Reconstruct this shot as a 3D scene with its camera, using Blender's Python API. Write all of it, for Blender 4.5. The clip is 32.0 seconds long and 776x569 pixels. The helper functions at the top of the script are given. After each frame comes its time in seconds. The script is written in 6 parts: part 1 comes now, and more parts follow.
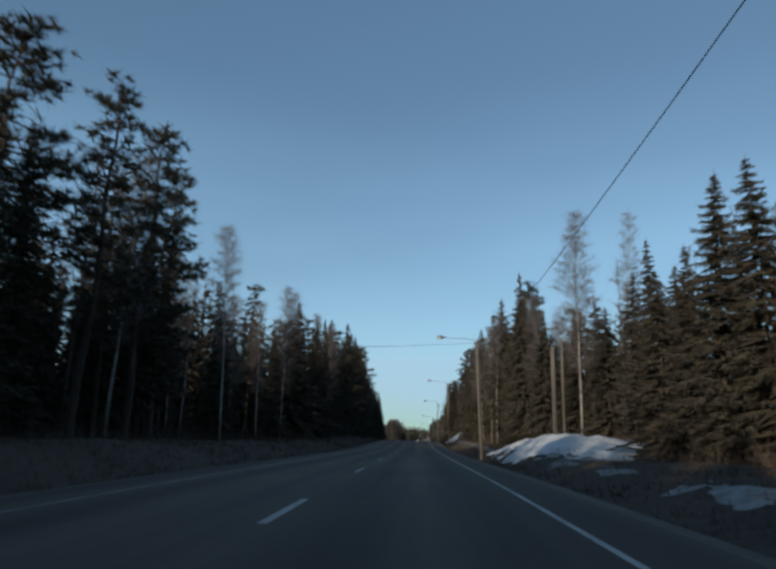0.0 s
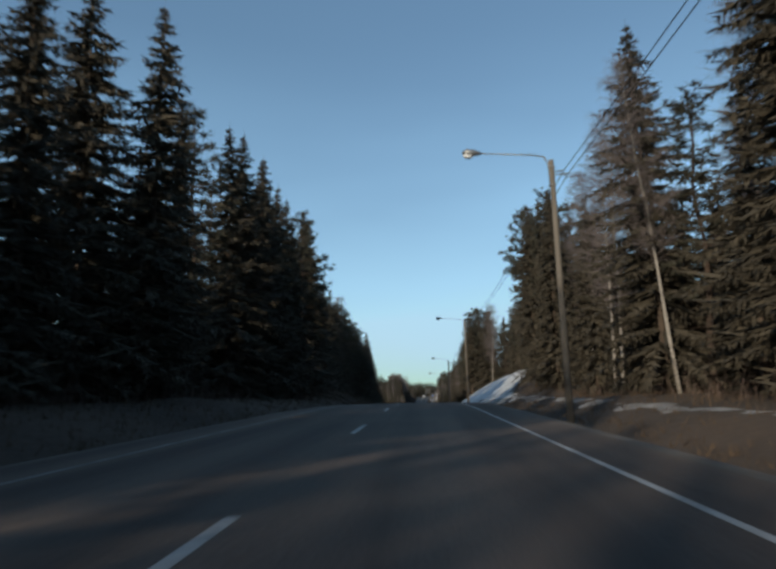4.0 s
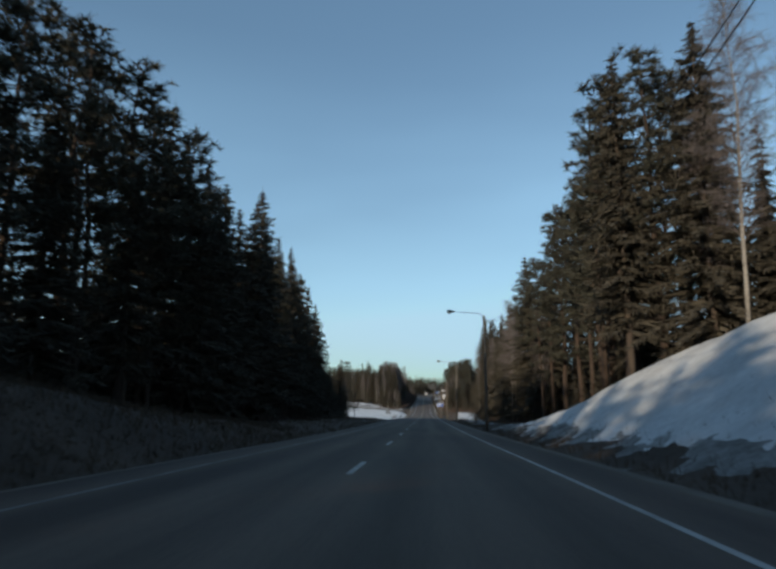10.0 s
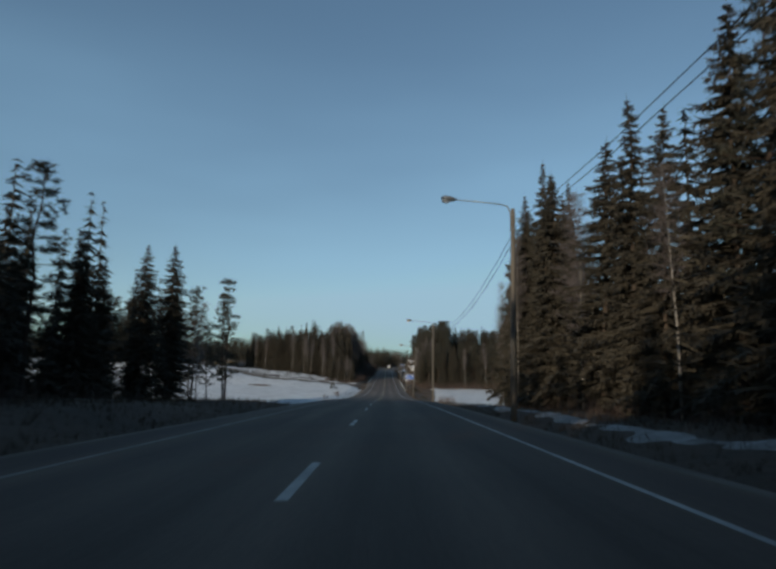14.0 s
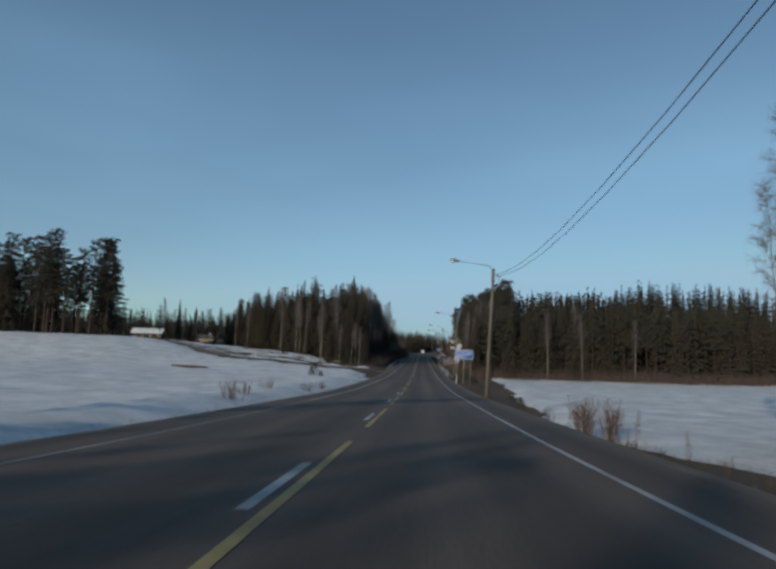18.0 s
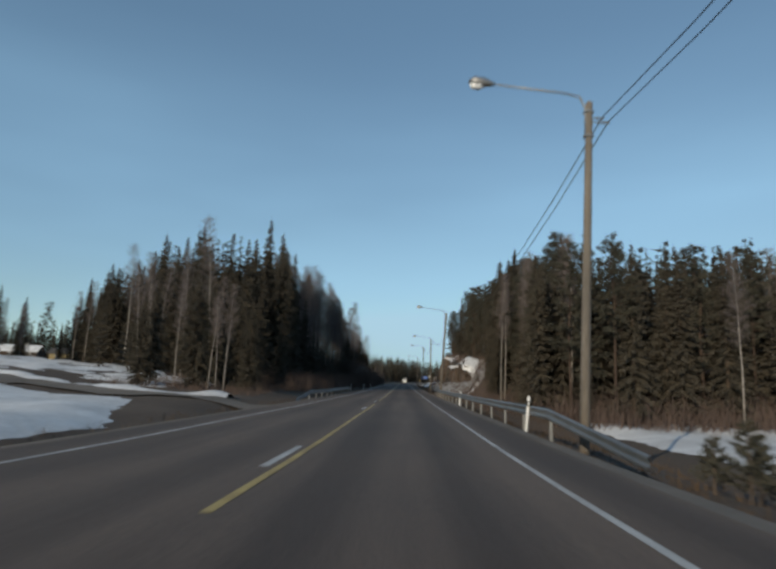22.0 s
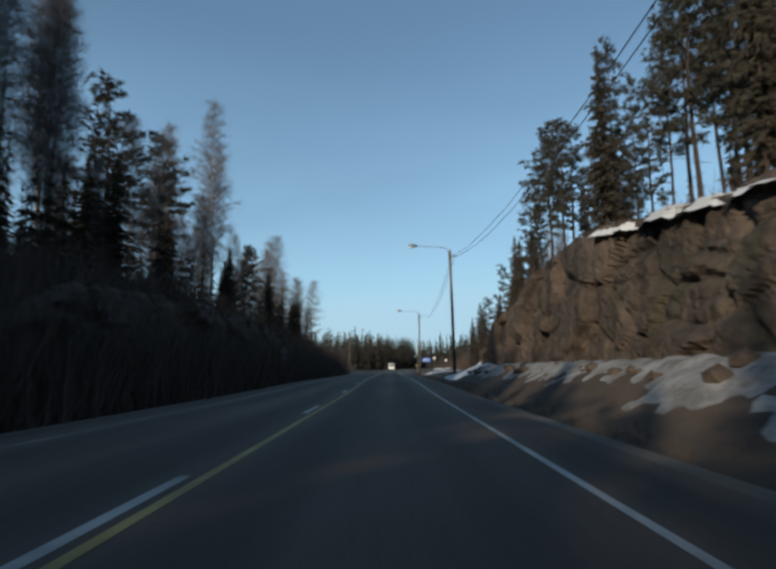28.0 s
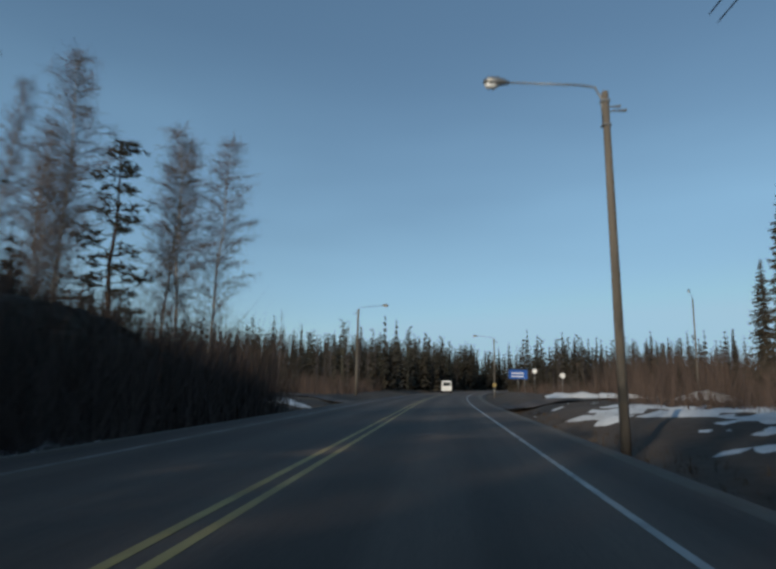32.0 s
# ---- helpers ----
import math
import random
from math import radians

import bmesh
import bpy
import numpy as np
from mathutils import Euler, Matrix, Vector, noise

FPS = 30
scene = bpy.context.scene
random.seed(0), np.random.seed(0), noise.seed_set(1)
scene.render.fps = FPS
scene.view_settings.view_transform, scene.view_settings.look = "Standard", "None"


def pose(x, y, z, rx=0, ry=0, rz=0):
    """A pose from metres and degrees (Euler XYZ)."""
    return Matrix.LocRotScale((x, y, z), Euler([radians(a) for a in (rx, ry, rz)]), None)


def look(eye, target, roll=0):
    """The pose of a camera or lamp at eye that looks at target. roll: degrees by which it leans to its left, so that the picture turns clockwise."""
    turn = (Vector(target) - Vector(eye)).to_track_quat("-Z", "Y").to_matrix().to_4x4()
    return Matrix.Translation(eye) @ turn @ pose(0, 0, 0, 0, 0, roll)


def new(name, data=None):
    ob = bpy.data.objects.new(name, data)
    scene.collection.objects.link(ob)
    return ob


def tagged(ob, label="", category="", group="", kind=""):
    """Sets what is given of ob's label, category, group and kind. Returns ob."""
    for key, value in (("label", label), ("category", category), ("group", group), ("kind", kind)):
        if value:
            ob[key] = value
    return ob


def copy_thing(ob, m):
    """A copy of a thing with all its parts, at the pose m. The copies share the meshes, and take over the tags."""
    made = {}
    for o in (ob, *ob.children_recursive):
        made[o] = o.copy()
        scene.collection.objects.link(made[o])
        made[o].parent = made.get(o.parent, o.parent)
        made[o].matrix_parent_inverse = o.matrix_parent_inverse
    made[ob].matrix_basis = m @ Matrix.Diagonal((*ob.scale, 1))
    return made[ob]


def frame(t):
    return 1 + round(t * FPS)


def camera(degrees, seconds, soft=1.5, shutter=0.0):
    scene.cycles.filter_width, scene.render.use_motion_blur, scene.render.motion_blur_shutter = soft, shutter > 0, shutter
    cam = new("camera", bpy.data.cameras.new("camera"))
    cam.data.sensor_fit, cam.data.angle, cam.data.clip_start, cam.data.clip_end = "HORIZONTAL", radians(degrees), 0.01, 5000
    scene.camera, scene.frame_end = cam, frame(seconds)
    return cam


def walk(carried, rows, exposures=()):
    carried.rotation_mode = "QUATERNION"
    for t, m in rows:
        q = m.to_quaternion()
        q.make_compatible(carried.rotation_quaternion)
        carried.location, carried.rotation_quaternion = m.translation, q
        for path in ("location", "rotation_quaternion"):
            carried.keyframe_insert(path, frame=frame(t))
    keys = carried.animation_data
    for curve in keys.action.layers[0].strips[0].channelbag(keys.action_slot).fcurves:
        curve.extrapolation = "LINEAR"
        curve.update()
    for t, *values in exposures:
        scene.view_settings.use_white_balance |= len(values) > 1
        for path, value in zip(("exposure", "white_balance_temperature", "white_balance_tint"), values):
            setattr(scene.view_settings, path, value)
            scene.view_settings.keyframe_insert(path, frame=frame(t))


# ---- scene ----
cam = camera(65.0, 32.0, 3.0, 0.25)
EXPO = [(0, -0.4, 7600), (2, -0.25, 7600), (6, -0.15, 7900), (9, -0.1, 7900), (11, -0.42, 7800), (13, -0.68, 7800), (16, -0.68, 7500), (17.5, -0.7, 7450), (19, -0.58, 7400), (22, -0.35, 7950), (24, 0.02, 7800), (25, -0.15, 7700), (26.5, -0.2, 7700), (28.5, -0.3, 7750), (30, -0.35, 7700), (32, -0.55, 7600)]
PATH = [
    (0, (0.09, 0.0, 19.83), (-0.423, 9.647, 22.140), 1.64),
    (0.5, (0.20, 11.0, 19.75), (-0.335, 20.743, 21.659), 3.26),
    (1, (0.21, 22.0, 19.60), (-0.291, 31.788, 21.310), 2.91),
    (1.5, (0.07, 33.0, 19.42), (-0.365, 42.789, 21.149), 3.52),
    (2, (0.00, 44.0, 19.26), (-0.371, 53.794, 20.961), 3.02),
    (2.5, (-0.06, 55.0, 19.10), (-0.428, 64.781, 20.872), 3.73),
    (3, (-0.09, 66.0, 18.96), (-0.565, 75.785, 20.693), 1.67),
    (3.5, (-0.13, 77.0, 18.90), (-0.683, 86.800, 20.613), -1.01),
    (5.5, (-0.32, 121.0, 19.07), (-0.618, 130.876, 20.616), -0.16),
    (6, (-0.38, 132.0, 18.98), (-0.784, 141.860, 20.596), 2.46),
    (6.5, (-0.32, 143.0, 18.73), (-0.892, 152.852, 20.346), 2.74),
    (7, (-0.29, 154.0, 18.43), (-0.999, 163.876, 19.827), 2.51),
    (7.5, (-0.26, 165.0, 18.04), (-0.934, 174.888, 19.370), 1.63),
    (8, (-0.28, 176.0, 17.63), (-0.903, 185.893, 18.951), 1.29),
    (8.5, (-0.38, 187.0, 17.18), (-0.976, 196.891, 18.522), 1.09),
    (9, (-0.42, 198.0, 16.68), (-1.004, 207.881, 18.104), 1.13),
    (9.5, (-0.33, 209.0, 16.19), (-0.973, 218.858, 17.744), 1.88),
    (10, (-0.35, 220.0, 15.70), (-0.940, 229.847, 17.344), -0.05),
    (10.5, (-0.37, 231.0, 15.21), (-0.955, 240.825, 16.981), 0.99),
    (11, (-0.37, 242.0, 14.69), (-0.908, 251.814, 16.538), 1.05),
    (11.5, (-0.32, 253.0, 14.18), (-0.854, 262.793, 16.128), 0.77),
    (12, (-0.30, 264.0, 13.68), (-1.395, 273.732, 15.701), 1.58),
    (12.5, (-0.34, 275.0, 13.19), (-1.594, 284.747, 15.040), 2.91),
    (13, (-0.47, 286.0, 12.73), (-1.234, 295.823, 14.436), 3.27),
    (13.5, (-0.74, 297.0, 12.28), (-1.090, 306.915, 13.539), 2.07),
    (15.5, (-0.81, 341.0, 10.49), (-0.170, 350.899, 11.786), -0.29),
    (16, (-0.73, 352.0, 10.02), (-0.465, 361.896, 11.449), 0.01),
    (16.5, (-0.63, 363.0, 9.52), (-0.665, 372.919, 10.786), -0.26),
    (17, (-0.59, 374.0, 8.97), (-0.876, 383.934, 10.087), 0.68),
    (17.5, (-0.56, 385.0, 8.39), (-1.033, 394.935, 9.426), 0.49),
    (18, (-0.31, 396.0, 7.81), (-0.885, 405.925, 8.898), 1.75),
    (18.5, (-0.11, 407.0, 7.27), (-0.663, 416.928, 8.335), 1.55),
    (19, (-0.03, 418.0, 6.83), (-0.534, 427.920, 7.991), 1.93),
    (19.5, (0.01, 429.0, 6.42), (-0.456, 438.902, 7.733), 1.91),
    (20, (0.26, 440.0, 6.03), (-0.173, 449.884, 7.490), 2.11),
    (20.5, (0.37, 451.0, 5.75), (-0.014, 460.875, 7.281), 2.34),
    (21, (0.35, 462.0, 5.55), (0.040, 471.875, 7.095), 1.99),
    (21.5, (0.29, 473.0, 5.36), (-0.006, 482.864, 6.979), 1.91),
    (22, (0.17, 484.0, 5.19), (-0.132, 493.861, 6.829), 1.83),
    (22.5, (-0.05, 495.0, 5.09), (-0.351, 504.847, 6.809), 1.85),
    (23, (-0.17, 506.0, 5.12), (-0.426, 515.820, 6.992), 0.95),
    (23.5, (-0.31, 517.0, 5.14), (-0.600, 526.765, 7.273), -0.29),
    (24, (-0.39, 528.0, 5.19), (-0.842, 537.719, 7.506), -0.55),
    (24.5, (-0.42, 539.0, 5.24), (-0.987, 548.723, 7.507), -0.21),
    (25, (-0.38, 550.0, 5.30), (-0.887, 559.766, 7.394), 1.40),
    (25.5, (-0.27, 561.0, 5.40), (-0.689, 570.799, 7.353), 1.36),
    (26, (-0.06, 572.0, 5.48), (-0.385, 581.823, 7.320), 0.99),
    (26.5, (0.16, 583.0, 5.57), (0.036, 592.847, 7.302), 0.65),
    (28.5, (0.34, 627.0, 5.98), (0.295, 636.898, 7.403), -0.39),
    (29, (0.26, 638.0, 6.09), (0.125, 647.883, 7.609), -0.01),
    (29.5, (0.24, 649.0, 6.24), (-0.068, 658.872, 7.799), 0.33),
    (30, (0.27, 660.0, 6.43), (-0.396, 669.854, 7.993), 0.86),
    (30.5, (0.26, 671.0, 6.55), (-0.880, 680.819, 8.067), 1.46),
    (31, (0.26, 682.0, 6.61), (-1.235, 691.757, 8.218), 1.99),
    (31.5, (0.18, 693.0, 6.70), (-1.166, 702.757, 8.431), 2.00),
    (32, (0.36, 704.0, 6.92), (-0.579, 713.803, 8.661), 1.18),
]
walk(cam, [(t, look(eye, target, roll)) for t, eye, target, roll in PATH],
     exposures=[(t, e, k, 6) for t, e, k in EXPO])

# ---- light ----
SUN_FROM = Vector((-0.47, -0.88, 0.0)).normalized()
SUN_EL = radians(17.0)
world = bpy.data.worlds.new("sky")
scene.world = world
world.use_nodes = True
wn = world.node_tree
wn.nodes.clear()
sky = wn.nodes.new("ShaderNodeTexSky")
sky.sky_type = "NISHITA"
sky.sun_disc = False
sky.sun_elevation = SUN_EL
sky.sun_rotation = math.atan2(SUN_FROM.x, SUN_FROM.y)
sky.altitude = 60
sky.air_density = 1.0
sky.dust_density = 0.2
sky.ozone_density = 3.0
bg = wn.nodes.new("ShaderNodeBackground")
bg.inputs["Strength"].default_value = 0.15
wo = wn.nodes.new("ShaderNodeOutputWorld")
haze = wn.nodes.new("ShaderNodeMix")
haze.data_type = "RGBA"
haze.inputs[0].default_value = 0.18
haze.inputs[7].default_value = (1.6, 3.6, 7.0, 1)
cap = wn.nodes.new("ShaderNodeMix")
cap.data_type, cap.blend_type = "RGBA", "DARKEN"
cap.inputs[0].default_value = 1.0
cap.inputs[7].default_value = (3.5, 5.3, 7.15, 1)
wn.links.new(sky.outputs[0], haze.inputs[6])
wn.links.new(haze.outputs[2], cap.inputs[6])
tint = wn.nodes.new("ShaderNodeMix")
tint.data_type, tint.blend_type = "RGBA", "MULTIPLY"
tint.inputs[0].default_value = 1.0
tint.inputs[7].default_value = (0.945, 1.0, 1.015, 1)
# thin cirrus drawn out in long streaks
where = wn.nodes.new("ShaderNodeTexCoord")
drawn = wn.nodes.new("ShaderNodeMapping")
drawn.inputs["Scale"].default_value = (0.9, 0.9, 3.6)
drawn.inputs["Rotation"].default_value = (0, radians(5), 0)
wisp = wn.nodes.new("ShaderNodeTexNoise")
wisp.inputs["Scale"].default_value, wisp.inputs["Detail"].default_value, wisp.inputs["Roughness"].default_value = 1.4, 3.0, 0.45
wn.links.new(where.outputs["Generated"], drawn.inputs[0])
wn.links.new(drawn.outputs[0], wisp.inputs["Vector"])
height = wn.nodes.new("ShaderNodeSeparateXYZ")
wn.links.new(where.outputs["Generated"], height.inputs[0])
veil = wn.nodes.new("ShaderNodeValToRGB")
veil.color_ramp.elements[0].position, veil.color_ramp.elements[1].position = 0.30, 0.72
wn.links.new(wisp.outputs["Fac"], veil.inputs[0])
belt = wn.nodes.new("ShaderNodeValToRGB")
for p, v in ((0.12, 0.8), (0.28, 0.9), (0.40, 0.4), (0.52, 0.06)):
    e = belt.color_ramp.elements.new(p)
    e.color = (v, v, v, 1)
belt.color_ramp.elements[0].color, belt.color_ramp.elements[-1].color = (0.3, 0.3, 0.3, 1), (0.05, 0.05, 0.05, 1)
wn.links.new(height.outputs["Z"], belt.inputs[0])
amount = wn.nodes.new("ShaderNodeMath")
amount.operation = "MULTIPLY"
wn.links.new(veil.outputs[0], amount.inputs[0])
wn.links.new(belt.outputs[0], amount.inputs[1])
thin = wn.nodes.new("ShaderNodeMath")
thin.operation = "MULTIPLY"
wn.links.new(amount.outputs[0], thin.inputs[0])
thin.inputs[1].default_value = 0.52
cirrus = wn.nodes.new("ShaderNodeMix")
cirrus.data_type = "RGBA"
cirrus.inputs[7].default_value = (2.9, 5.5, 9.0, 1)
wn.links.new(thin.outputs[0], cirrus.inputs[0])
wn.links.new(cap.outputs[2], cirrus.inputs[6])
wn.links.new(cirrus.outputs[2], tint.inputs[6])
wn.links.new(tint.outputs[2], bg.inputs[0])
wn.links.new(bg.outputs[0], wo.inputs[0])

sun_data = bpy.data.lights.new("sun", "SUN")
sun_data.energy = 4.0
sun_data.angle = radians(0.6)
sun_data.color = (1.0, 0.925, 0.84)
sun = new("sun", sun_data)
sun_way = SUN_FROM * math.cos(SUN_EL) + Vector((0, 0, math.sin(SUN_EL)))
sun.matrix_world = look(sun_way * 200 + Vector((0, 350, 0)), (0, 350, 0))

# ---- materials ----
def nodes(name, rough=0.9):
    m = bpy.data.materials.new(name)
    m.use_nodes = True
    nt = m.node_tree
    bs = nt.nodes["Principled BSDF"]
    bs.inputs["Roughness"].default_value = rough
    return m, nt, bs


def ramp(nt, fac, stops):
    r = nt.nodes.new("ShaderNodeValToRGB")
    el = r.color_ramp.elements
    while len(el) < len(stops):
        el.new(0.5)
    for e, (p, c) in zip(el, stops):
        e.position, e.color = p, (*c, 1)
    nt.links.new(fac, r.inputs[0])
    return r.outputs[0]


def noise_tex(nt, scale, detail=4.0, rough=0.6, stretch=None):
    co = nt.nodes.new("ShaderNodeTexCoord")
    n = nt.nodes.new("ShaderNodeTexNoise")
    n.inputs["Scale"].default_value, n.inputs["Detail"].default_value, n.inputs["Roughness"].default_value = scale, detail, rough
    if stretch:
        mp = nt.nodes.new("ShaderNodeMapping")
        mp.inputs["Scale"].default_value = stretch
        nt.links.new(co.outputs["Object"], mp.inputs[0])
        nt.links.new(mp.outputs[0], n.inputs["Vector"])
    else:
        nt.links.new(co.outputs["Object"], n.inputs["Vector"])
    return n.outputs["Fac"]


def mixed(nt, fac, a, b, mode="MIX"):
    mx = nt.nodes.new("ShaderNodeMix")
    mx.data_type, mx.blend_type = "RGBA", mode
    for v, s in ((fac, 0), (a, 6), (b, 7)):
        if isinstance(v, (int, float)):
            mx.inputs[s].default_value = v
        elif isinstance(v, tuple):
            mx.inputs[s].default_value = (*v, 1)
        else:
            nt.links.new(v, mx.inputs[s])
    return mx.outputs[2]


def bump(nt, bs, height, strength, distance):
    b = nt.nodes.new("ShaderNodeBump")
    b.inputs["Strength"].default_value, b.inputs["Distance"].default_value = strength, distance
    nt.links.new(height, b.inputs["Height"])
    nt.links.new(b.outputs[0], bs.inputs["Normal"])


def surface(name, dark, light, rough=0.9, big=0.4, fine=6.0, relief=0.3, depth=0.03, metal=0.0, per="", stretch=None):
    """Two-scale procedural surface between two colours; per: Object or Island adds piece-to-piece variation."""
    m, nt, bs = nodes(name, rough)
    a, b = noise_tex(nt, big, 3, 0.5, stretch), noise_tex(nt, fine, 5, 0.65, stretch)
    half = tuple((p + q) / 2 for p, q in zip(dark, light))
    c1 = ramp(nt, a, [(0.35, dark), (0.65, light)])
    c2 = ramp(nt, b, [(0.3, dark), (0.55, half), (0.75, light)])
    col = mixed(nt, 0.5, c1, c2)
    if per:
        src = nt.nodes.new("ShaderNodeObjectInfo").outputs["Random"] if per == "Object" else nt.nodes.new("ShaderNodeNewGeometry").outputs["Random Per Island"]
        col = mixed(nt, 0.55, col, ramp(nt, src, [(0.0, tuple(v * 0.65 for v in dark)), (1.0, tuple(min(1, v * 1.2) for v in light))]))
    nt.links.new(col, bs.inputs["Base Color"])
    bs.inputs["Metallic"].default_value = metal
    if relief:
        bump(nt, bs, b, relief, depth)
    return m


M_GROUND = surface("forest_litter", (0.034, 0.0235, 0.0175), (0.096, 0.065, 0.046), 0.95, 0.12, 2.2, 0.6, 0.1)
M_VERGE = surface("gravel_verge", (0.085, 0.070, 0.059), (0.20, 0.168, 0.140), 0.95, 0.5, 14.0, 0.6, 0.03)
M_GRASS = surface("dead_grass", (0.042, 0.027, 0.018), (0.108, 0.071, 0.044), 0.95, 0.5, 4.0, 0, 0, per="Island")
M_BRUSH = surface("bare_brush", (0.052, 0.036, 0.031), (0.135, 0.094, 0.078), 0.95, 0.5, 4.0, 0, 0, per="Island")
M_SNOW = surface("old_snow", (0.44, 0.44, 0.445), (0.78, 0.785, 0.79), 0.75, 0.35, 3.0, 0.35, 0.10)
M_DIRTY = surface("dirty_roadside_snow", (0.09, 0.078, 0.070), (0.42, 0.415, 0.41), 0.85, 0.9, 5.0, 0.7, 0.1)
M_ROCK, _nt, _bs = nodes("granite_rock", 0.88)
_a, _b, _v = noise_tex(_nt, 0.16, 4, 0.55), noise_tex(_nt, 1.6, 6, 0.7), noise_tex(_nt, 0.55, 4, 0.6, (1, 1, 0.22))
_c = mixed(_nt, 0.5, ramp(_nt, _a, [(0.35, (0.040, 0.029, 0.021)), (0.52, (0.095, 0.066, 0.049)), (0.66, (0.150, 0.112, 0.086))]), ramp(_nt, _b, [(0.30, (0.034, 0.026, 0.021)), (0.5, (0.085, 0.062, 0.048)), (0.72, (0.150, 0.118, 0.095))]))
_c = mixed(_nt, 1.0, _c, ramp(_nt, _v, [(0.36, (0.34, 0.33, 0.33)), (0.50, (0.85, 0.84, 0.84)), (0.7, (1.1, 1.08, 1.06))]), "MULTIPLY")
_c = mixed(_nt, ramp(_nt, noise_tex(_nt, 0.28, 5, 0.65), [(0.54, (0, 0, 0)), (0.66, (0.75, 0.75, 0.75))]), _c, ramp(_nt, _b, [(0.3, (0.026, 0.024, 0.014)), (0.7, (0.070, 0.062, 0.036))]))
_nt.links.new(_c, _bs.inputs["Base Color"])
bump(_nt, _bs, _b, 0.8, 0.25)
M_PAINT = surface("worn_white_paint", (0.22, 0.215, 0.21), (0.58, 0.575, 0.56), 0.7, 0.8, 9.0, 0.2, 0.01)
M_FADED = surface("almost_gone_white_paint", (0.085, 0.07, 0.06), (0.34, 0.33, 0.32), 0.8, 0.9, 7.0, 0.2, 0.01)
M_YELLOW = surface("worn_yellow_paint", (0.23, 0.155, 0.055), (0.50, 0.37, 0.135), 0.7, 0.8, 9.0, 0.2, 0.01)
M_POLE = surface("weathered_wood_pole", (0.085, 0.075, 0.064), (0.22, 0.19, 0.16), 0.85, 0.6, 5.0, 0.5, 0.02, stretch=(6, 6, 0.5))
M_STEEL = surface("galvanised_steel", (0.19, 0.195, 0.195), (0.34, 0.345, 0.345), 0.5, 0.8, 9.0, 0.1, 0.005, metal=0.8)
M_POST = surface("dull_rail_post_steel", (0.14, 0.138, 0.132), (0.29, 0.285, 0.275), 0.7, 0.8, 9.0, 0.2, 0.005, metal=0.3)
M_SIGNPOST = surface("pale_grey_sign_post", (0.26, 0.25, 0.235), (0.42, 0.41, 0.39), 0.6, 0.8, 9.0, 0.1, 0.005, metal=0.15)
M_CABLE = surface("black_cable", (0.012, 0.012, 0.013), (0.03, 0.03, 0.032), 0.6, 1, 8, 0)
M_SPRUCE = surface("spruce_needles", (0.039, 0.033, 0.0235), (0.073, 0.061, 0.043), 0.8, 0.5, 3.0, 0, 0, per="Island")
M_PINE = surface("pine_needles", (0.036, 0.035, 0.025), (0.068, 0.064, 0.045), 0.8, 0.5, 3.0, 0, 0, per="Island")
M_TWIG = surface("birch_twigs", (0.095, 0.076, 0.074), (0.185, 0.155, 0.150), 0.9, 0.5, 3.0, 0, 0, per="Island")
M_BARK = surface("grey_brown_bark", (0.045, 0.033, 0.026), (0.13, 0.095, 0.072), 0.95, 1.0, 9.0, 0.8, 0.04, stretch=(3, 3, 0.6))
M_PINEBARK = surface("orange_pine_bark", (0.030, 0.021, 0.017), (0.088, 0.056, 0.040), 0.95, 0.8, 8.0, 0.8, 0.04, stretch=(3, 3, 0.6))
M_BLUE = surface("blue_sign_face", (0.010, 0.085, 0.34), (0.016, 0.11, 0.42), 0.4, 1.0, 10, 0.05, 0.002)
M_WHITE = surface("white_enamel", (0.68, 0.68, 0.67), (0.84, 0.84, 0.83), 0.5, 1.0, 10, 0.05, 0.002)
M_BLACK = surface("black_plastic", (0.012, 0.012, 0.012), (0.03, 0.03, 0.03), 0.5, 1.0, 10, 0.05, 0.002)
M_CONCRETE = surface("grey_concrete", (0.20, 0.19, 0.18), (0.36, 0.345, 0.33), 0.9, 0.6, 7.0, 0.4, 0.02)
M_DARKWOOD = surface("dark_stained_boards", (0.030, 0.020, 0.015), (0.075, 0.05, 0.036), 0.85, 1.0, 6.0, 0.4, 0.02, per="Object")
M_OCHRE = surface("ochre_painted_boards", (0.24, 0.19, 0.10), (0.35, 0.28, 0.15), 0.8, 0.6, 5.0, 0.2, 0.01)
M_ROOF = surface("dark_roof_felt", (0.045, 0.042, 0.04), (0.11, 0.10, 0.095), 0.85, 0.6, 5.0, 0.3, 0.02)
M_GLASS_DARK = surface("window_glass", (0.02, 0.025, 0.03), (0.04, 0.05, 0.06), 0.08, 0.6, 5.0, 0)
M_RUBBER = surface("tyre_rubber", (0.012, 0.012, 0.012), (0.03, 0.03, 0.03), 0.8, 2, 12, 0.2, 0.005)
M_LENS = surface("lamp_lens", (0.55, 0.57, 0.58), (0.7, 0.72, 0.72), 0.2, 2, 12, 0)

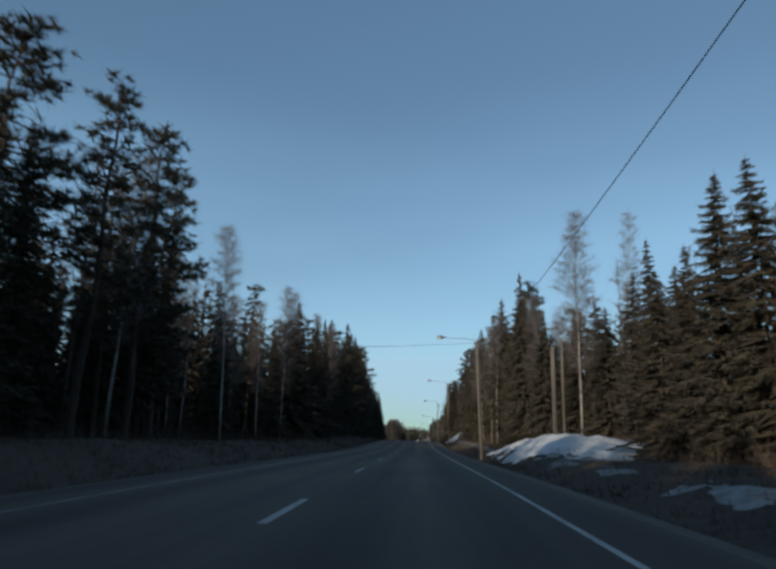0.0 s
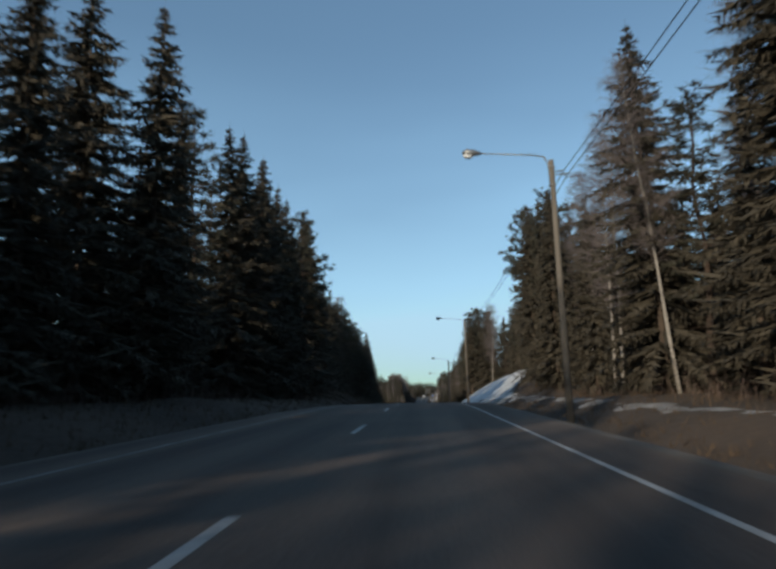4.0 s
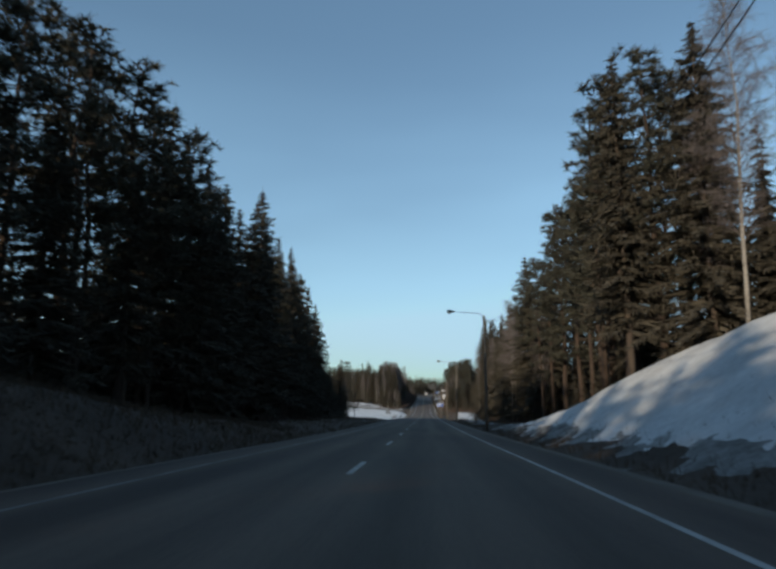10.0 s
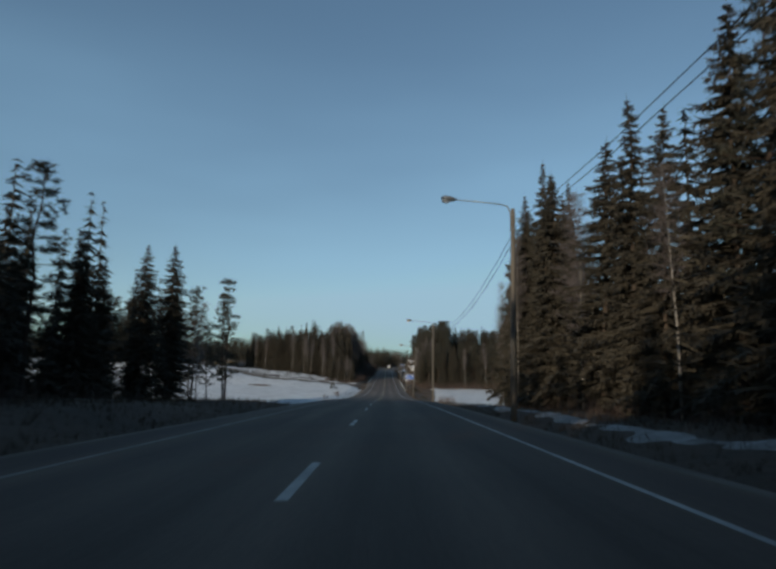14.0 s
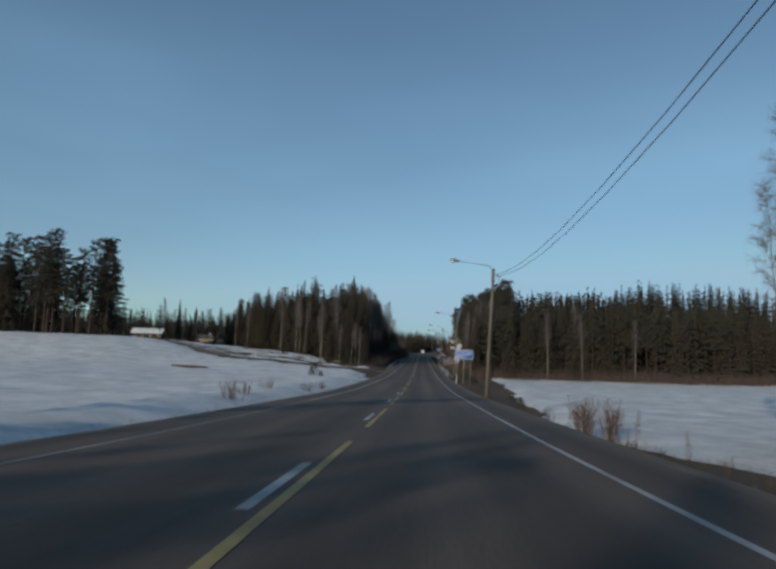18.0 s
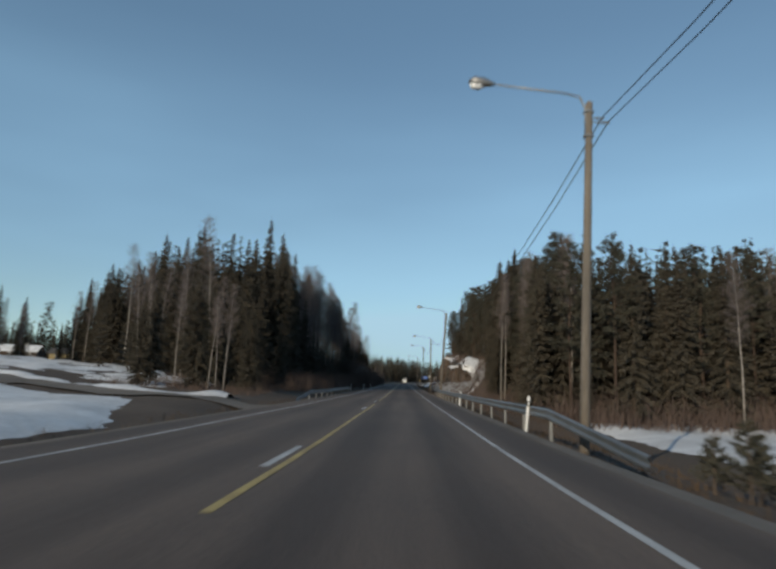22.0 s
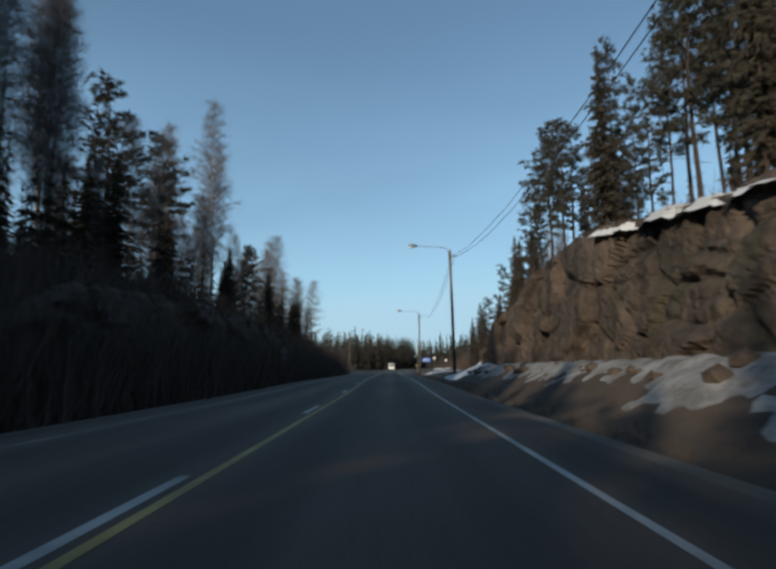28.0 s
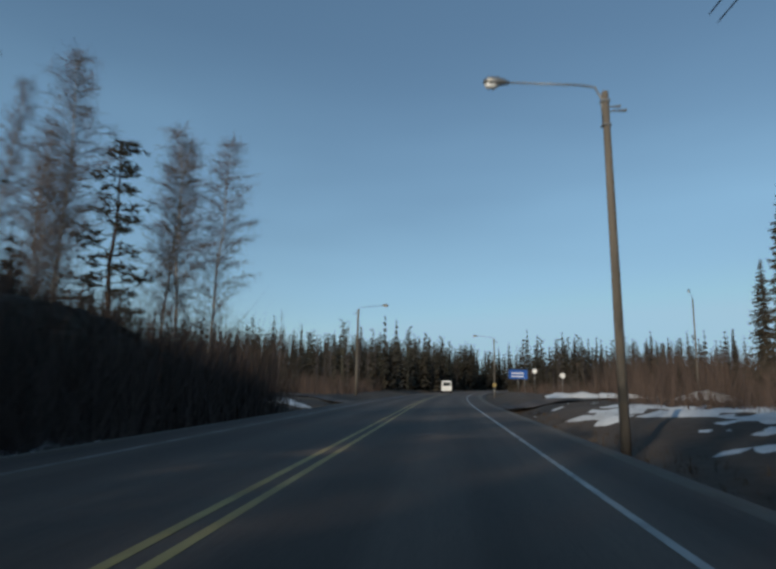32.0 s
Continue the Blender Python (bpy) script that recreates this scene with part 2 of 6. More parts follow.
# birch bark: white with dark scars
M_BIRCH, _nt, _bs = nodes("birch_bark", 0.75)
_a = noise_tex(_nt, 3.0, 4, 0.6, (1, 1, 6))
_b = noise_tex(_nt, 1.2, 3, 0.5)
_c = mixed(_nt, 0.4, ramp(_nt, _a, [(0.36, (0.05, 0.04, 0.035)), (0.45, (0.26, 0.235, 0.21)), (0.7, (0.42, 0.39, 0.355))]), ramp(_nt, _b, [(0.35, (0.14, 0.115, 0.10)), (0.6, (0.36, 0.33, 0.30))]))
_nt.links.new(_c, _bs.inputs["Base Color"])

# asphalt: pale aggregate, darker lane middles, polished wheel tracks and long stains
M_ASPHALT, _nt, _bs = nodes("worn_asphalt", 0.85)
_co = _nt.nodes.new("ShaderNodeTexCoord")
_sx = _nt.nodes.new("ShaderNodeSeparateXYZ")
_nt.links.new(_co.outputs["UV"], _sx.inputs[0])
_w = _nt.nodes.new("ShaderNodeMath")
_w.operation = "MULTIPLY_ADD"
_nt.links.new(_sx.outputs["X"], _w.inputs[0])
_w.inputs[1].default_value, _w.inputs[2].default_value = 2 * math.pi / 1.85, 1.1
_s = _nt.nodes.new("ShaderNodeMath")
_s.operation = "SINE"
_nt.links.new(_w.outputs[0], _s.inputs[0])
_long = noise_tex(_nt, 0.5, 4, 0.6, (1.6, 0.06, 1))
_add = _nt.nodes.new("ShaderNodeMath")
_add.operation = "MULTIPLY_ADD"
_nt.links.new(_s.outputs[0], _add.inputs[0])
_add.inputs[1].default_value = 0.11
_nt.links.new(_long, _add.inputs[2])
_big = ramp(_nt, _add.outputs[0], [(0.32, (0.066, 0.046, 0.037)), (0.5, (0.099, 0.071, 0.057)), (0.68, (0.136, 0.099, 0.079))])
_fine = noise_tex(_nt, 38.0, 5, 0.7)
_fc = ramp(_nt, _fine, [(0.35, (0.5, 0.5, 0.5)), (0.7, (1.35, 1.33, 1.3))])
_patch = ramp(_nt, noise_tex(_nt, 0.09, 3, 0.55), [(0.4, (0.86, 0.86, 0.88)), (0.62, (1.12, 1.1, 1.08))])
_nt.links.new(mixed(_nt, 1.0, mixed(_nt, 1.0, _big, _fc, "MULTIPLY"), _patch, "MULTIPLY"), _bs.inputs["Base Color"])
bump(_nt, _bs, _fine, 0.35, 0.01)

# ---- building helpers ----
def mesh_of(name, verts, tris, mat, uv=None, smooth=False):
    verts = np.asarray(verts, dtype=np.float32).reshape(-1, 3)
    tris = np.asarray(tris, dtype=np.int32).reshape(-1, 3)
    me = bpy.data.meshes.new(name)
    me.vertices.add(len(verts))
    me.vertices.foreach_set("co", verts.ravel())
    me.loops.add(tris.size)
    me.loops.foreach_set("vertex_index", tris.ravel())
    me.polygons.add(len(tris))
    me.polygons.foreach_set("loop_start", np.arange(0, tris.size, 3, dtype=np.int32))
    if uv is not None:
        layer = me.uv_layers.new(name="flat")
        layer.data.foreach_set("uv", np.asarray(uv, dtype=np.float32)[tris.ravel()].ravel())
    me.update(calc_edges=True)
    me.validate()
    me.polygons.foreach_set("use_smooth", np.full(len(tris), smooth))
    me.materials.append(mat)
    return me


class Shape:
    """Collects triangles of one part."""

    def __init__(self):
        self.v, self.t = [], []

    def add(self, verts, tris):
        n = len(self.v)
        self.v.extend(map(tuple, verts))
        self.t.extend((a + n, b + n, c + n) for a, b, c in tris)
        return self

    def quad(self, a, b, c, d):
        return self.add((a, b, c, d), ((0, 1, 2), (0, 2, 3)))

    def box(self, x0, y0, z0, x1, y1, z1, bevel=0.0):
        b = min(bevel, (x1 - x0) / 3, (y1 - y0) / 3)
        ring = [(x0 + b, y0), (x1 - b, y0), (x1, y0 + b), (x1, y1 - b), (x1 - b, y1), (x0 + b, y1), (x0, y1 - b), (x0, y0 + b)] if b else [(x0, y0), (x1, y0), (x1, y1), (x0, y1)]
        k = len(ring)
        vs = [(x, y, z0) for x, y in ring] + [(x, y, z1) for x, y in ring]
        ts = []
        for i in range(k):
            j = (i + 1) % k
            ts += [(i, j, k + j), (i, k + j, k + i)]
        ts += [(k, k + i, k + i + 1) for i in range(1, k - 1)] + [(0, i + 1, i) for i in range(1, k - 1)]
        return self.add(vs, ts)

    def tube(self, pts, radii, n=6, cap=True):
        pts = [Vector(p) for p in pts]
        vs, ts = [], []
        for i, p in enumerate(pts):
            d = (pts[min(i + 1, len(pts) - 1)] - pts[max(i - 1, 0)]).normalized()
            side = d.cross(Vector((0.13, 0.97, 0.2)) if abs(d.y) < 0.9 else Vector((1, 0, 0))).normalized()
            up = side.cross(d)
            for k in range(n):
                a = 2 * math.pi * k / n
                vs.append(p + (side * math.cos(a) + up * math.sin(a)) * radii[i])
        for i in range(len(pts) - 1):
            for k in range(n):
                a, b = i * n + k, i * n + (k + 1) % n
                ts += [(a, b, b + n), (a, b + n, a + n)]
        if cap:
            last = (len(pts) - 1) * n
            ts += [(last, last + k, last + k + 1) for k in range(1, n - 1)] + [(0, k + 1, k) for k in range(1, n - 1)]
        return self.add(vs, ts)

    def mesh(self, name, mat, smooth=False):
        return mesh_of(name, self.v, self.t, mat, smooth=smooth)


def part(name, shape, mat, parent=None, label="", smooth=False):
    ob = new(name, shape if isinstance(shape, bpy.types.Mesh) else shape.mesh(name, mat, smooth))
    ob.parent = parent
    if label:
        ob["label"] = label
    return ob


def thing(name, label, category, at=(0, 0, 0), turn=0.0, group="", kind=""):
    ob = new(name)
    ob.empty_display_size = 0.2
    ob.matrix_world = pose(*at, 0, 0, turn)
    return tagged(ob, label, category, group, kind)


def smooth01(v):
    v = np.clip(v, 0, 1)
    return v * v * (3 - 2 * v)


def ripple(x, y, s=1.0):
    """Cheap smooth unevenness, about -1 to 1."""
    x, y = np.asarray(x) / s, np.asarray(y) / s
    return (np.sin(x * 1.3 + 1.7 * np.sin(y * 0.7 + 0.3)) * 0.5 + np.sin(y * 1.9 + 1.3 * np.sin(x * 1.1 + 2.0)) * 0.3
            + np.sin(x * 3.7 + y * 2.9 + 2.1 * np.sin(y * 2.3)) * 0.2)


# ---- lie of the land ----
LINE_R, LINE_L, DASH, YELLOW = 2.2, -5.35, -1.78, -1.55
EDGE_R, EDGE_L = 3.55, -6.6
_ys = np.arange(-400, 2600, 1.0)
_rz = np.interp(_ys, [-400, -150, 0, 11, 22, 33, 44, 55, 66, 77, 121, 132, 143, 154, 165, 176, 187, 198, 209, 220, 231, 242, 253, 264, 275, 286, 297, 341, 352, 363, 374, 385, 396, 407, 418, 429, 440, 451, 462, 473, 484, 495, 506, 517, 528, 539, 550, 561, 572, 583, 627, 638, 649, 660, 671, 682, 693, 704, 760, 830, 950, 1100, 1300, 2600],
                [22.5, 20.8, 18.72, 18.66, 18.5, 18.32, 18.15, 17.99, 17.86, 17.81, 18, 17.86, 17.56, 17.35, 16.93, 16.54, 16.08, 15.58, 15.09, 14.6, 14.12, 13.59, 13.07, 12.57, 12.09, 11.62, 11.18, 9.39, 8.92, 8.42, 7.88, 7.28, 6.71, 6.15, 5.72, 5.32, 4.91, 4.63, 4.45, 4.26, 4.08, 3.96, 4.03, 4.02, 4.1, 4.13, 4.19, 4.31, 4.37, 4.46, 4.88, 4.98, 5.12, 5.34, 5.46, 5.51, 5.6, 5.72, 6.3, 7.05, 9, 9.6, 9, 6])
_win = np.hanning(25)
_rz = np.convolve(np.pad(_rz, 12, mode="edge"), _win / _win.sum(), "valid")
_win = np.hanning(321)
_far = np.convolve(np.pad(_rz, 160, mode="edge"), _win / _win.sum(), "valid")


def rz(y):
    return np.interp(y, _ys, _rz)


def bend(y):
    d = np.maximum(np.asarray(y, float) - 740, 0)
    e = np.clip(d - 90, 0, 150)
    return 4 * (np.minimum(d, 90) / 86) ** 2 + .0974 * np.maximum(d - 90, 0) + .0022 * e * e + .66 * np.maximum(d - 240, 0)


# stations along the road: y, height over the road, where the slope begins and ends (metres out from the asphalt)
RIGHT = np.array([(-400, .3, 3, 8), (40, .3, 3, 8), (47, 1.3, 2.8, 8), (61, 1.3, 2.8, 8), (70, .1, 3, 8), (140, .3, 3, 8), (156, 2, 3, 12), (176, 5.4, 3, 15), (190, 6.1, 3, 15.5), (252, 6.1, 3, 15.5),
                  (262, 4.4, 3, 13), (268, 2.5, 3, 11), (276, .9, 3, 9), (286, 0, 3, 8), (310, -.2, 3, 8), (398, -.8, 2, 8), (411, -1.6, 1.5, 8), (419, -3.2, 1, 8), (440, -2.9, 1, 7.5), (470, -2.4, 1, 7), (490, -1.7, 1.5, 7), (505, -1.8, 1.5, 7), (530, -2.2, 1, 7),
                  (546, -.8, 1.5, 8), (557, .4, 3, 8), (563, 2.2, 5, 9), (569, 4.6, 5.0, 9.2), (578, 5.1, 5.2, 9.6), (585, 5.4, 6.0, 9.8), (591, 5.6, 9.3, 10.8), (598, 6.0, 9.3, 10.8), (607, 4.9, 9.3, 10.8), (620, 4.9, 9.3, 10.8), (626, 6.2, 9.3, 10.8), (645, 7.8, 9.3, 10.8), (654, 8.7, 9.3, 10.8), (663, 8.5, 9.3, 10.8), (672, 7.0, 9.3, 10.8), (680, 5.1, 8.3, 10.4), (686, 3.4, 6, 9), (693, 1.2, 5, 9), (712, .3, 3, 8), (2600, .3, 3, 8)])
LEFT = np.array([(-400, .6, 2, 8), (160, .6, 2, 8), (170, 1.6, 1.5, 8), (185, 2.9, 1.5, 9), (232, 2.9, 1.5, 9), (244, 1.8, 1.5, 8), (265, .4, 2, 8), (340, .2, 2, 8), (362, -.3, 1, 8), (378, -1.6, 1, 12),
                 (395, -2.2, 1, 14), (420, -1.8, 1, 14), (450, -1.1, 1, 12), (480, -.7, 1, 10), (505, -.4, 1, 9), (520, .1, 1, 8), (540, .2, 2, 8), (560, .4, 2, 8), (600, .8, 2, 8), (628, 1, 2, 8),
                 (638, 4.4, 5.8, 7.4), (660, 4.8, 5.8, 7.4), (676, 4.4, 5.8, 7.4), (690, 3.8, 5.8, 7.4), (705, 3.6, 5.8, 7.4), (722, 3.3, 5.8, 7.4), (734, 1, 3, 8), (745, 0.1, 3, 8), (2600, .2, 3, 8)])


def land(x, y):
    x, y = np.asarray(x, float), np.asarray(y, float)
    xr = x - bend(y)
    z0 = rz(y)

    def side(u, st):
        t, a, b = (np.interp(y, st[:, 0], st[:, k]) for k in (1, 2, 3))
        s = smooth01((u - a) / (b - a))
        ditch = np.interp(u, [-1, 0, 0.7, 1.9, 3.1, 5, 8], [-.2, -.18, -.36, -.72, -.5, -.1, 0])
        uneven = (ripple(x, y, 2.6) * 0.14 + ripple(x + 40, y, 0.9) * 0.05) * smooth01((u - 0.5) / 3)
        return ditch * (1 - s) + t * s * (1 - .8 * smooth01((u - 50) / 90)) + uneven

    ur, ul = xr - EDGE_R, EDGE_L - xr
    rel = np.where(ur > 0, side(ur, RIGHT), np.where(ul > 0, side(ul, LEFT), -0.2))
    apron = np.interp(y, [566, 580, 640, 682, 690], [0, 1.7, 1.5, 1.2, 0])
    rel = np.where(ur > 2.2, np.maximum(rel, (apron + .5) * smooth01((ur - 2.2) / 5.2) - .6 - 9 * (apron <= 0)), rel)
    u = np.maximum(ur, ul)
    far = smooth01((u - 40) / 120)
    z = (z0 * (1 - far) + np.interp(y, _ys, _far) * far) + rel
    # rising field on the west, wooded ridges at the far end
    z += np.minimum(8, np.maximum(0, ul - 34) * 0.012) * smooth01((y - 372) / 40) * (1 - smooth01((y - 900) / 200))
    z += 4.2 * smooth01((y - 495) / 55) * smooth01((ul - 6) / 38) * (1 - .3 * smooth01((y - 590) / 50)) * (1 - smooth01((y - 640) / 80) * smooth01((60 - ul) / 30))
    z += 9 * smooth01((ur - 45) / 160) * smooth01((y - 740) / 150)
    z += 6 * smooth01((y - 860) / 200) * smooth01((u - 8) / 60)
    z -= 2.2 * np.exp(-((ul - 43) / 17) ** 2) * smooth01((y - 495) / 45) * (1 - smooth01((y - 590) / 40))
    z -= 4.0 * np.exp(-((x + 96) / 30) ** 2 - ((y - 656) / 30) ** 2) + 1.9 * np.exp(-((x + 74) / 15) ** 2 - ((y - 606) / 24) ** 2)
    z += ripple(x, y, 90) * 1.3 * smooth01((u - 60) / 160)
    return z


def ground_z(x, y):
    return float(land(np.array([x]), np.array([y]))[0])


def sheet(name, xs, ys, zs, mat, uv=False, smooth=True):
    """A grid of points, xs by ys, with heights zs[y][x]."""
    gx, gy = np.meshgrid(xs, ys)
    v = np.stack([gx, gy, zs], -1).reshape(-1, 3)
    nx, ny = len(xs), len(ys)
    i = (np.arange(ny - 1)[:, None] * nx + np.arange(nx - 1)).ravel()
    t = np.concatenate([np.stack([i, i + 1, i + nx + 1], 1), np.stack([i, i + nx + 1, i + nx], 1)])
    return mesh_of(name, v, t, mat, uv=v[:, :2] if uv else None, smooth=smooth)


_right = np.concatenate([np.arange(3.0, 14, 0.55), np.arange(14, 26, 1.0), np.arange(26, 60, 3.0), np.arange(60, 200, 14.0), np.geomspace(200, 2500, 14)])
_left = -np.concatenate([np.arange(6.0, 17, 0.55), np.arange(17, 30, 1.0), np.arange(30, 64, 3.0), np.arange(64, 200, 14.0), np.geomspace(200, 2500, 14)])[::-1]
GX = np.concatenate([_left, [-1.55], _right])
GY = np.concatenate([-np.geomspace(2500, 220, 8), np.arange(-200, 780, 2.5), np.arange(780, 1100, 8.0), np.geomspace(1100, 4200, 16)])
gx, gy = np.meshgrid(GX, GY)
shift = np.where(np.abs(gx) < 60, bend(gy), 0)
gxx = gx + shift
gz = land(gxx, gy)
nx, ny = len(GX), len(GY)
_i = (np.arange(ny - 1)[:, None] * nx + np.arange(nx - 1)).ravel()
_t = np.concatenate([np.stack([_i, _i + 1, _i + nx + 1], 1), np.stack([_i, _i + nx + 1, _i + nx], 1)])
ground = new("ground", mesh_of("ground", np.stack([gxx, gy, gz], -1), _t, M_GROUND, smooth=True))
tagged(ground, "brown forest floor and dead grass with ditches and banks", "ground", kind="structure")


def ribbon(name, offsets, lifts, y0, y1, step, mat, follow=None):
    """A strip along the road: points across at offsets, lifted over the road's height."""
    ys = np.arange(y0, y1 + 0.01, step)
    v, uv = [], []
    for y in ys:
        b, z = float(bend(y)), float(rz(y))
        for o, l in zip(offsets, lifts):
            zz = ground_z(o + b, y) + l if follow else z + l
            v.append((o + b, y, zz))
            uv.append((o, y))
    k, n = len(offsets), len(ys)
    i = (np.arange(n - 1)[:, None] * k + np.arange(k - 1)).ravel()
    t = np.concatenate([np.stack([i, i + 1, i + k + 1], 1), np.stack([i, i + k + 1, i + k], 1)])
    return mesh_of(name, v, t, mat, uv=uv)


road = new("road", ribbon("road", [EDGE_L - .05, EDGE_L, -4.0, -1.6, 1.0, EDGE_R, EDGE_R + .05], [-.25, -.05, -.01, .01, -.01, -.05, -.25], -200, 1300, 4.0, M_ASPHALT))
tagged(road, "worn grey asphalt road with two lanes", "road", kind="structure")
for n, (offs, lifts) in enumerate((([EDGE_R - .02, EDGE_R + .55, EDGE_R + 1.0], [-.048, -.12, -.45]), ([EDGE_L - 1.0, EDGE_L - .55, EDGE_L + .02], [-.45, -.12, -.048]))):
    tagged(new(f"verge_{n + 1}", ribbon("verge", offs, lifts, -200, 1000, 4.0, M_VERGE)), "brown gravel shoulder along the asphalt", "verge", kind="structure")


def crown_lift(o):
    return float(np.interp(o, [EDGE_L, -4.0, -1.6, 1.0, EDGE_R], [-.05, -.01, .01, -.01, -.05])) + 0.005


def stripe(name, x, width, y0, y1, mat):
    offs = [x - width / 2, x + width / 2]
    step = 4.0 if y1 - y0 > 12 else (y1 - y0) / 2
    return part(name, ribbon(name, offs, [crown_lift(o) for o in offs], y0, y1, step, mat), mat, road)


stripe("edge_line", LINE_R, 0.105, -200, 1000, M_PAINT)
stripe("edge_line", LINE_L, 0.11, -200, 424, M_FADED)
stripe("edge_line", LINE_L, 0.11, 424, 604, M_PAINT)
stripe("edge_line", LINE_L, 0.11, 604, 1000, M_FADED)
dash_starts = [7.8 + 11.78 * k for k in range(-3, 29)] + [347.0, 357.8, 368.0, 378.2, 389.7, 401.2, 412.7] + [424.2 + 11.45 * k for k in range(7)] + [513.7 + 11.75 * k for k in range(16)]
for y in dash_starts:
    stripe("lane_dash", DASH, 0.13, y, y + 3.0, M_PAINT)
    if 366 < y < 480:
        stripe("yellow_dash", YELLOW, 0.115, y - 2.2, y + 6.0, M_YELLOW)
stripe("yellow_line", YELLOW, 0.11, 489.6, 522, M_YELLOW)
stripe("yellow_line", YELLOW, 0.11, 528, 1000, M_YELLOW)
stripe("yellow_line", DASH - 0.06, 0.11, 706, 1000, M_YELLOW)


# side road that leaves on the west towards the houses, and the junction at the far end
def lane(name, label, centre, width, lift, mat):
    pts = np.array(centre, float)
    d = np.concatenate([[0], np.cumsum(np.hypot(*np.diff(pts, axis=0).T))])
    s = np.arange(0, d[-1], 2.0)
    px, py = np.interp(s, d, pts[:, 0]), np.interp(s, d, pts[:, 1])
    tx, ty = np.gradient(px), np.gradient(py)
    ln = np.hypot(tx, ty)
    v = []
    for w in np.linspace(-width / 2, width / 2, 5):
        ax, ay = px - ty / ln * w, py + tx / ln * w
        v.append(np.stack([ax, ay, np.maximum(land(ax, ay), land(px, py) - .1) + lift], -1))
    v = np.stack(v, 1).reshape(-1, 3)
    n = len(px)
    i = (np.arange(n - 1)[:, None] * 5 + np.arange(4)).ravel()
    t = np.concatenate([np.stack([i, i + 6, i + 1], 1), np.stack([i, i + 5, i + 6], 1)])
    return tagged(new(name, mesh_of(name, v, t, mat, uv=v[:, :2], smooth=True)), label, "road", kind="structure")


lane("side_road", "narrow grey gravel side road climbing past the field", [(-5.9, 520), (-20, 523), (-45, 535), (-80, 575), (-120, 640)], 4.0, 0.10, M_VERGE)
lane("junction_road", "grey asphalt side road at the junction", [(3.0, 757), (16, 758), (40, 764), (90, 790)], 7.0, 0.16, M_ASPHALT)
lane("junction_road_west", "grey asphalt side road at the junction", [(-6, 762), (-22, 762), (-60, 770)], 7.0, 0.14, M_ASPHALT)


# ---- old snow ----
def snow(label, x0, x1, y0, y1, dx, dy, mask, thick=0.3, base=land, mat=None):
    xs, ys = np.arange(x0, x1, dx), np.arange(y0, y1, dy)
    ax, ay = np.meshgrid(xs, ys)
    m = mask(ax, ay)
    z = base(ax, ay) + thick * np.clip(m, -1.2, 1) + 0.03 * ripple(ax, ay, 0.5) * (m > 0)
    keep = m > -0.9
    v = np.stack([ax, ay, z], -1).reshape(-1, 3)
    nx = len(xs)
    i = (np.arange(len(ys) - 1)[:, None] * nx + np.arange(nx - 1)).ravel()
    k = keep.ravel()
    i = i[k[i] | k[i + 1] | k[i + nx] | k[i + nx + 1]]
    t = np.concatenate([np.stack([i, i + 1, i + nx + 1], 1), np.stack([i, i + nx + 1, i + nx], 1)])
    used, inv = np.unique(t, return_inverse=True)
    return tagged(new("snow_patch", mesh_of("snow_patch", v[used], inv.reshape(-1, 3), mat or (M_DIRTY if "dirty" in label else M_SNOW), smooth=True)), label, "snow", kind="stuff")


def blob(ax, ay, cx, cy, rx, ry, rough=0.5):
    return 1 - np.sqrt(((ax - cx) / rx) ** 2 + ((ay - cy) / ry) ** 2) + rough * (0.6 * ripple(ax, ay, 1.7) + 0.4 * ripple(ax + 9, ay, 0.55))


snow("thin strip of dirty snow along the ditch", 5, 12, 6, 42, .3, .5, lambda x, y: .05 - np.abs(x - 8.4 - .5 * ripple(x, y, 5)) * .7 + .7 * ripple(x, y, 1.1), .12)
snow("dirty broken snow below the mound", 7.5, 15, 35, 54, .3, .45, lambda x, y: np.minimum(blob(x, y, 11, 45, 3.6, 8, .3) * 2, .7 * ripple(x, y, .9) + .5 * ripple(x, y, .35) - .1), .14)
snow("melting snow mound beside the road", 5, 19, 36, 74, .35, .6, lambda x, y: blob(x, y, 12.4, 54, 5.2, 15, .5) + .25 * ripple(x, y, .45), .5)
snow("thin strip of dirty snow along the ditch", 5, 13, 66, 160, .3, .6, lambda x, y: .25 - np.abs(x - 9.0 - .4 * ripple(x, y, 6)) * .75 + .55 * ripple(x, y, 1.5) + .3 * ripple(x, y, .5), .14)
snow("dirty crusted snow along the foot of the bank", 6, 12, 150, 290, .25, .45,
     lambda x, y: .55 - np.abs(x - 8.6 - .5 * ripple(x, y, 4)) * .42 + .55 * ripple(x, y, .8) + .35 * ripple(x + 5, y, .3), .13)
snow("large snow bank on the cutting's slope", 5, 30, 144, 305, .3, .6,
     lambda x, y: np.minimum(np.minimum((x - 8.3 - .6 * ripple(x, y, 3)) * .5, (np.interp(y, [144, 166, 174, 182, 250, 262, 275, 290], [9, 10.5, 14, 22, 22, 17, 12, 8.5]) - x) * .4),
                             np.minimum((y - 148) * .15, (288 - y) * .1)) + .16 * ripple(x, y, 1.4) + .12 * ripple(x, y, .5) + .18 * ripple(x, y, 5), .35)
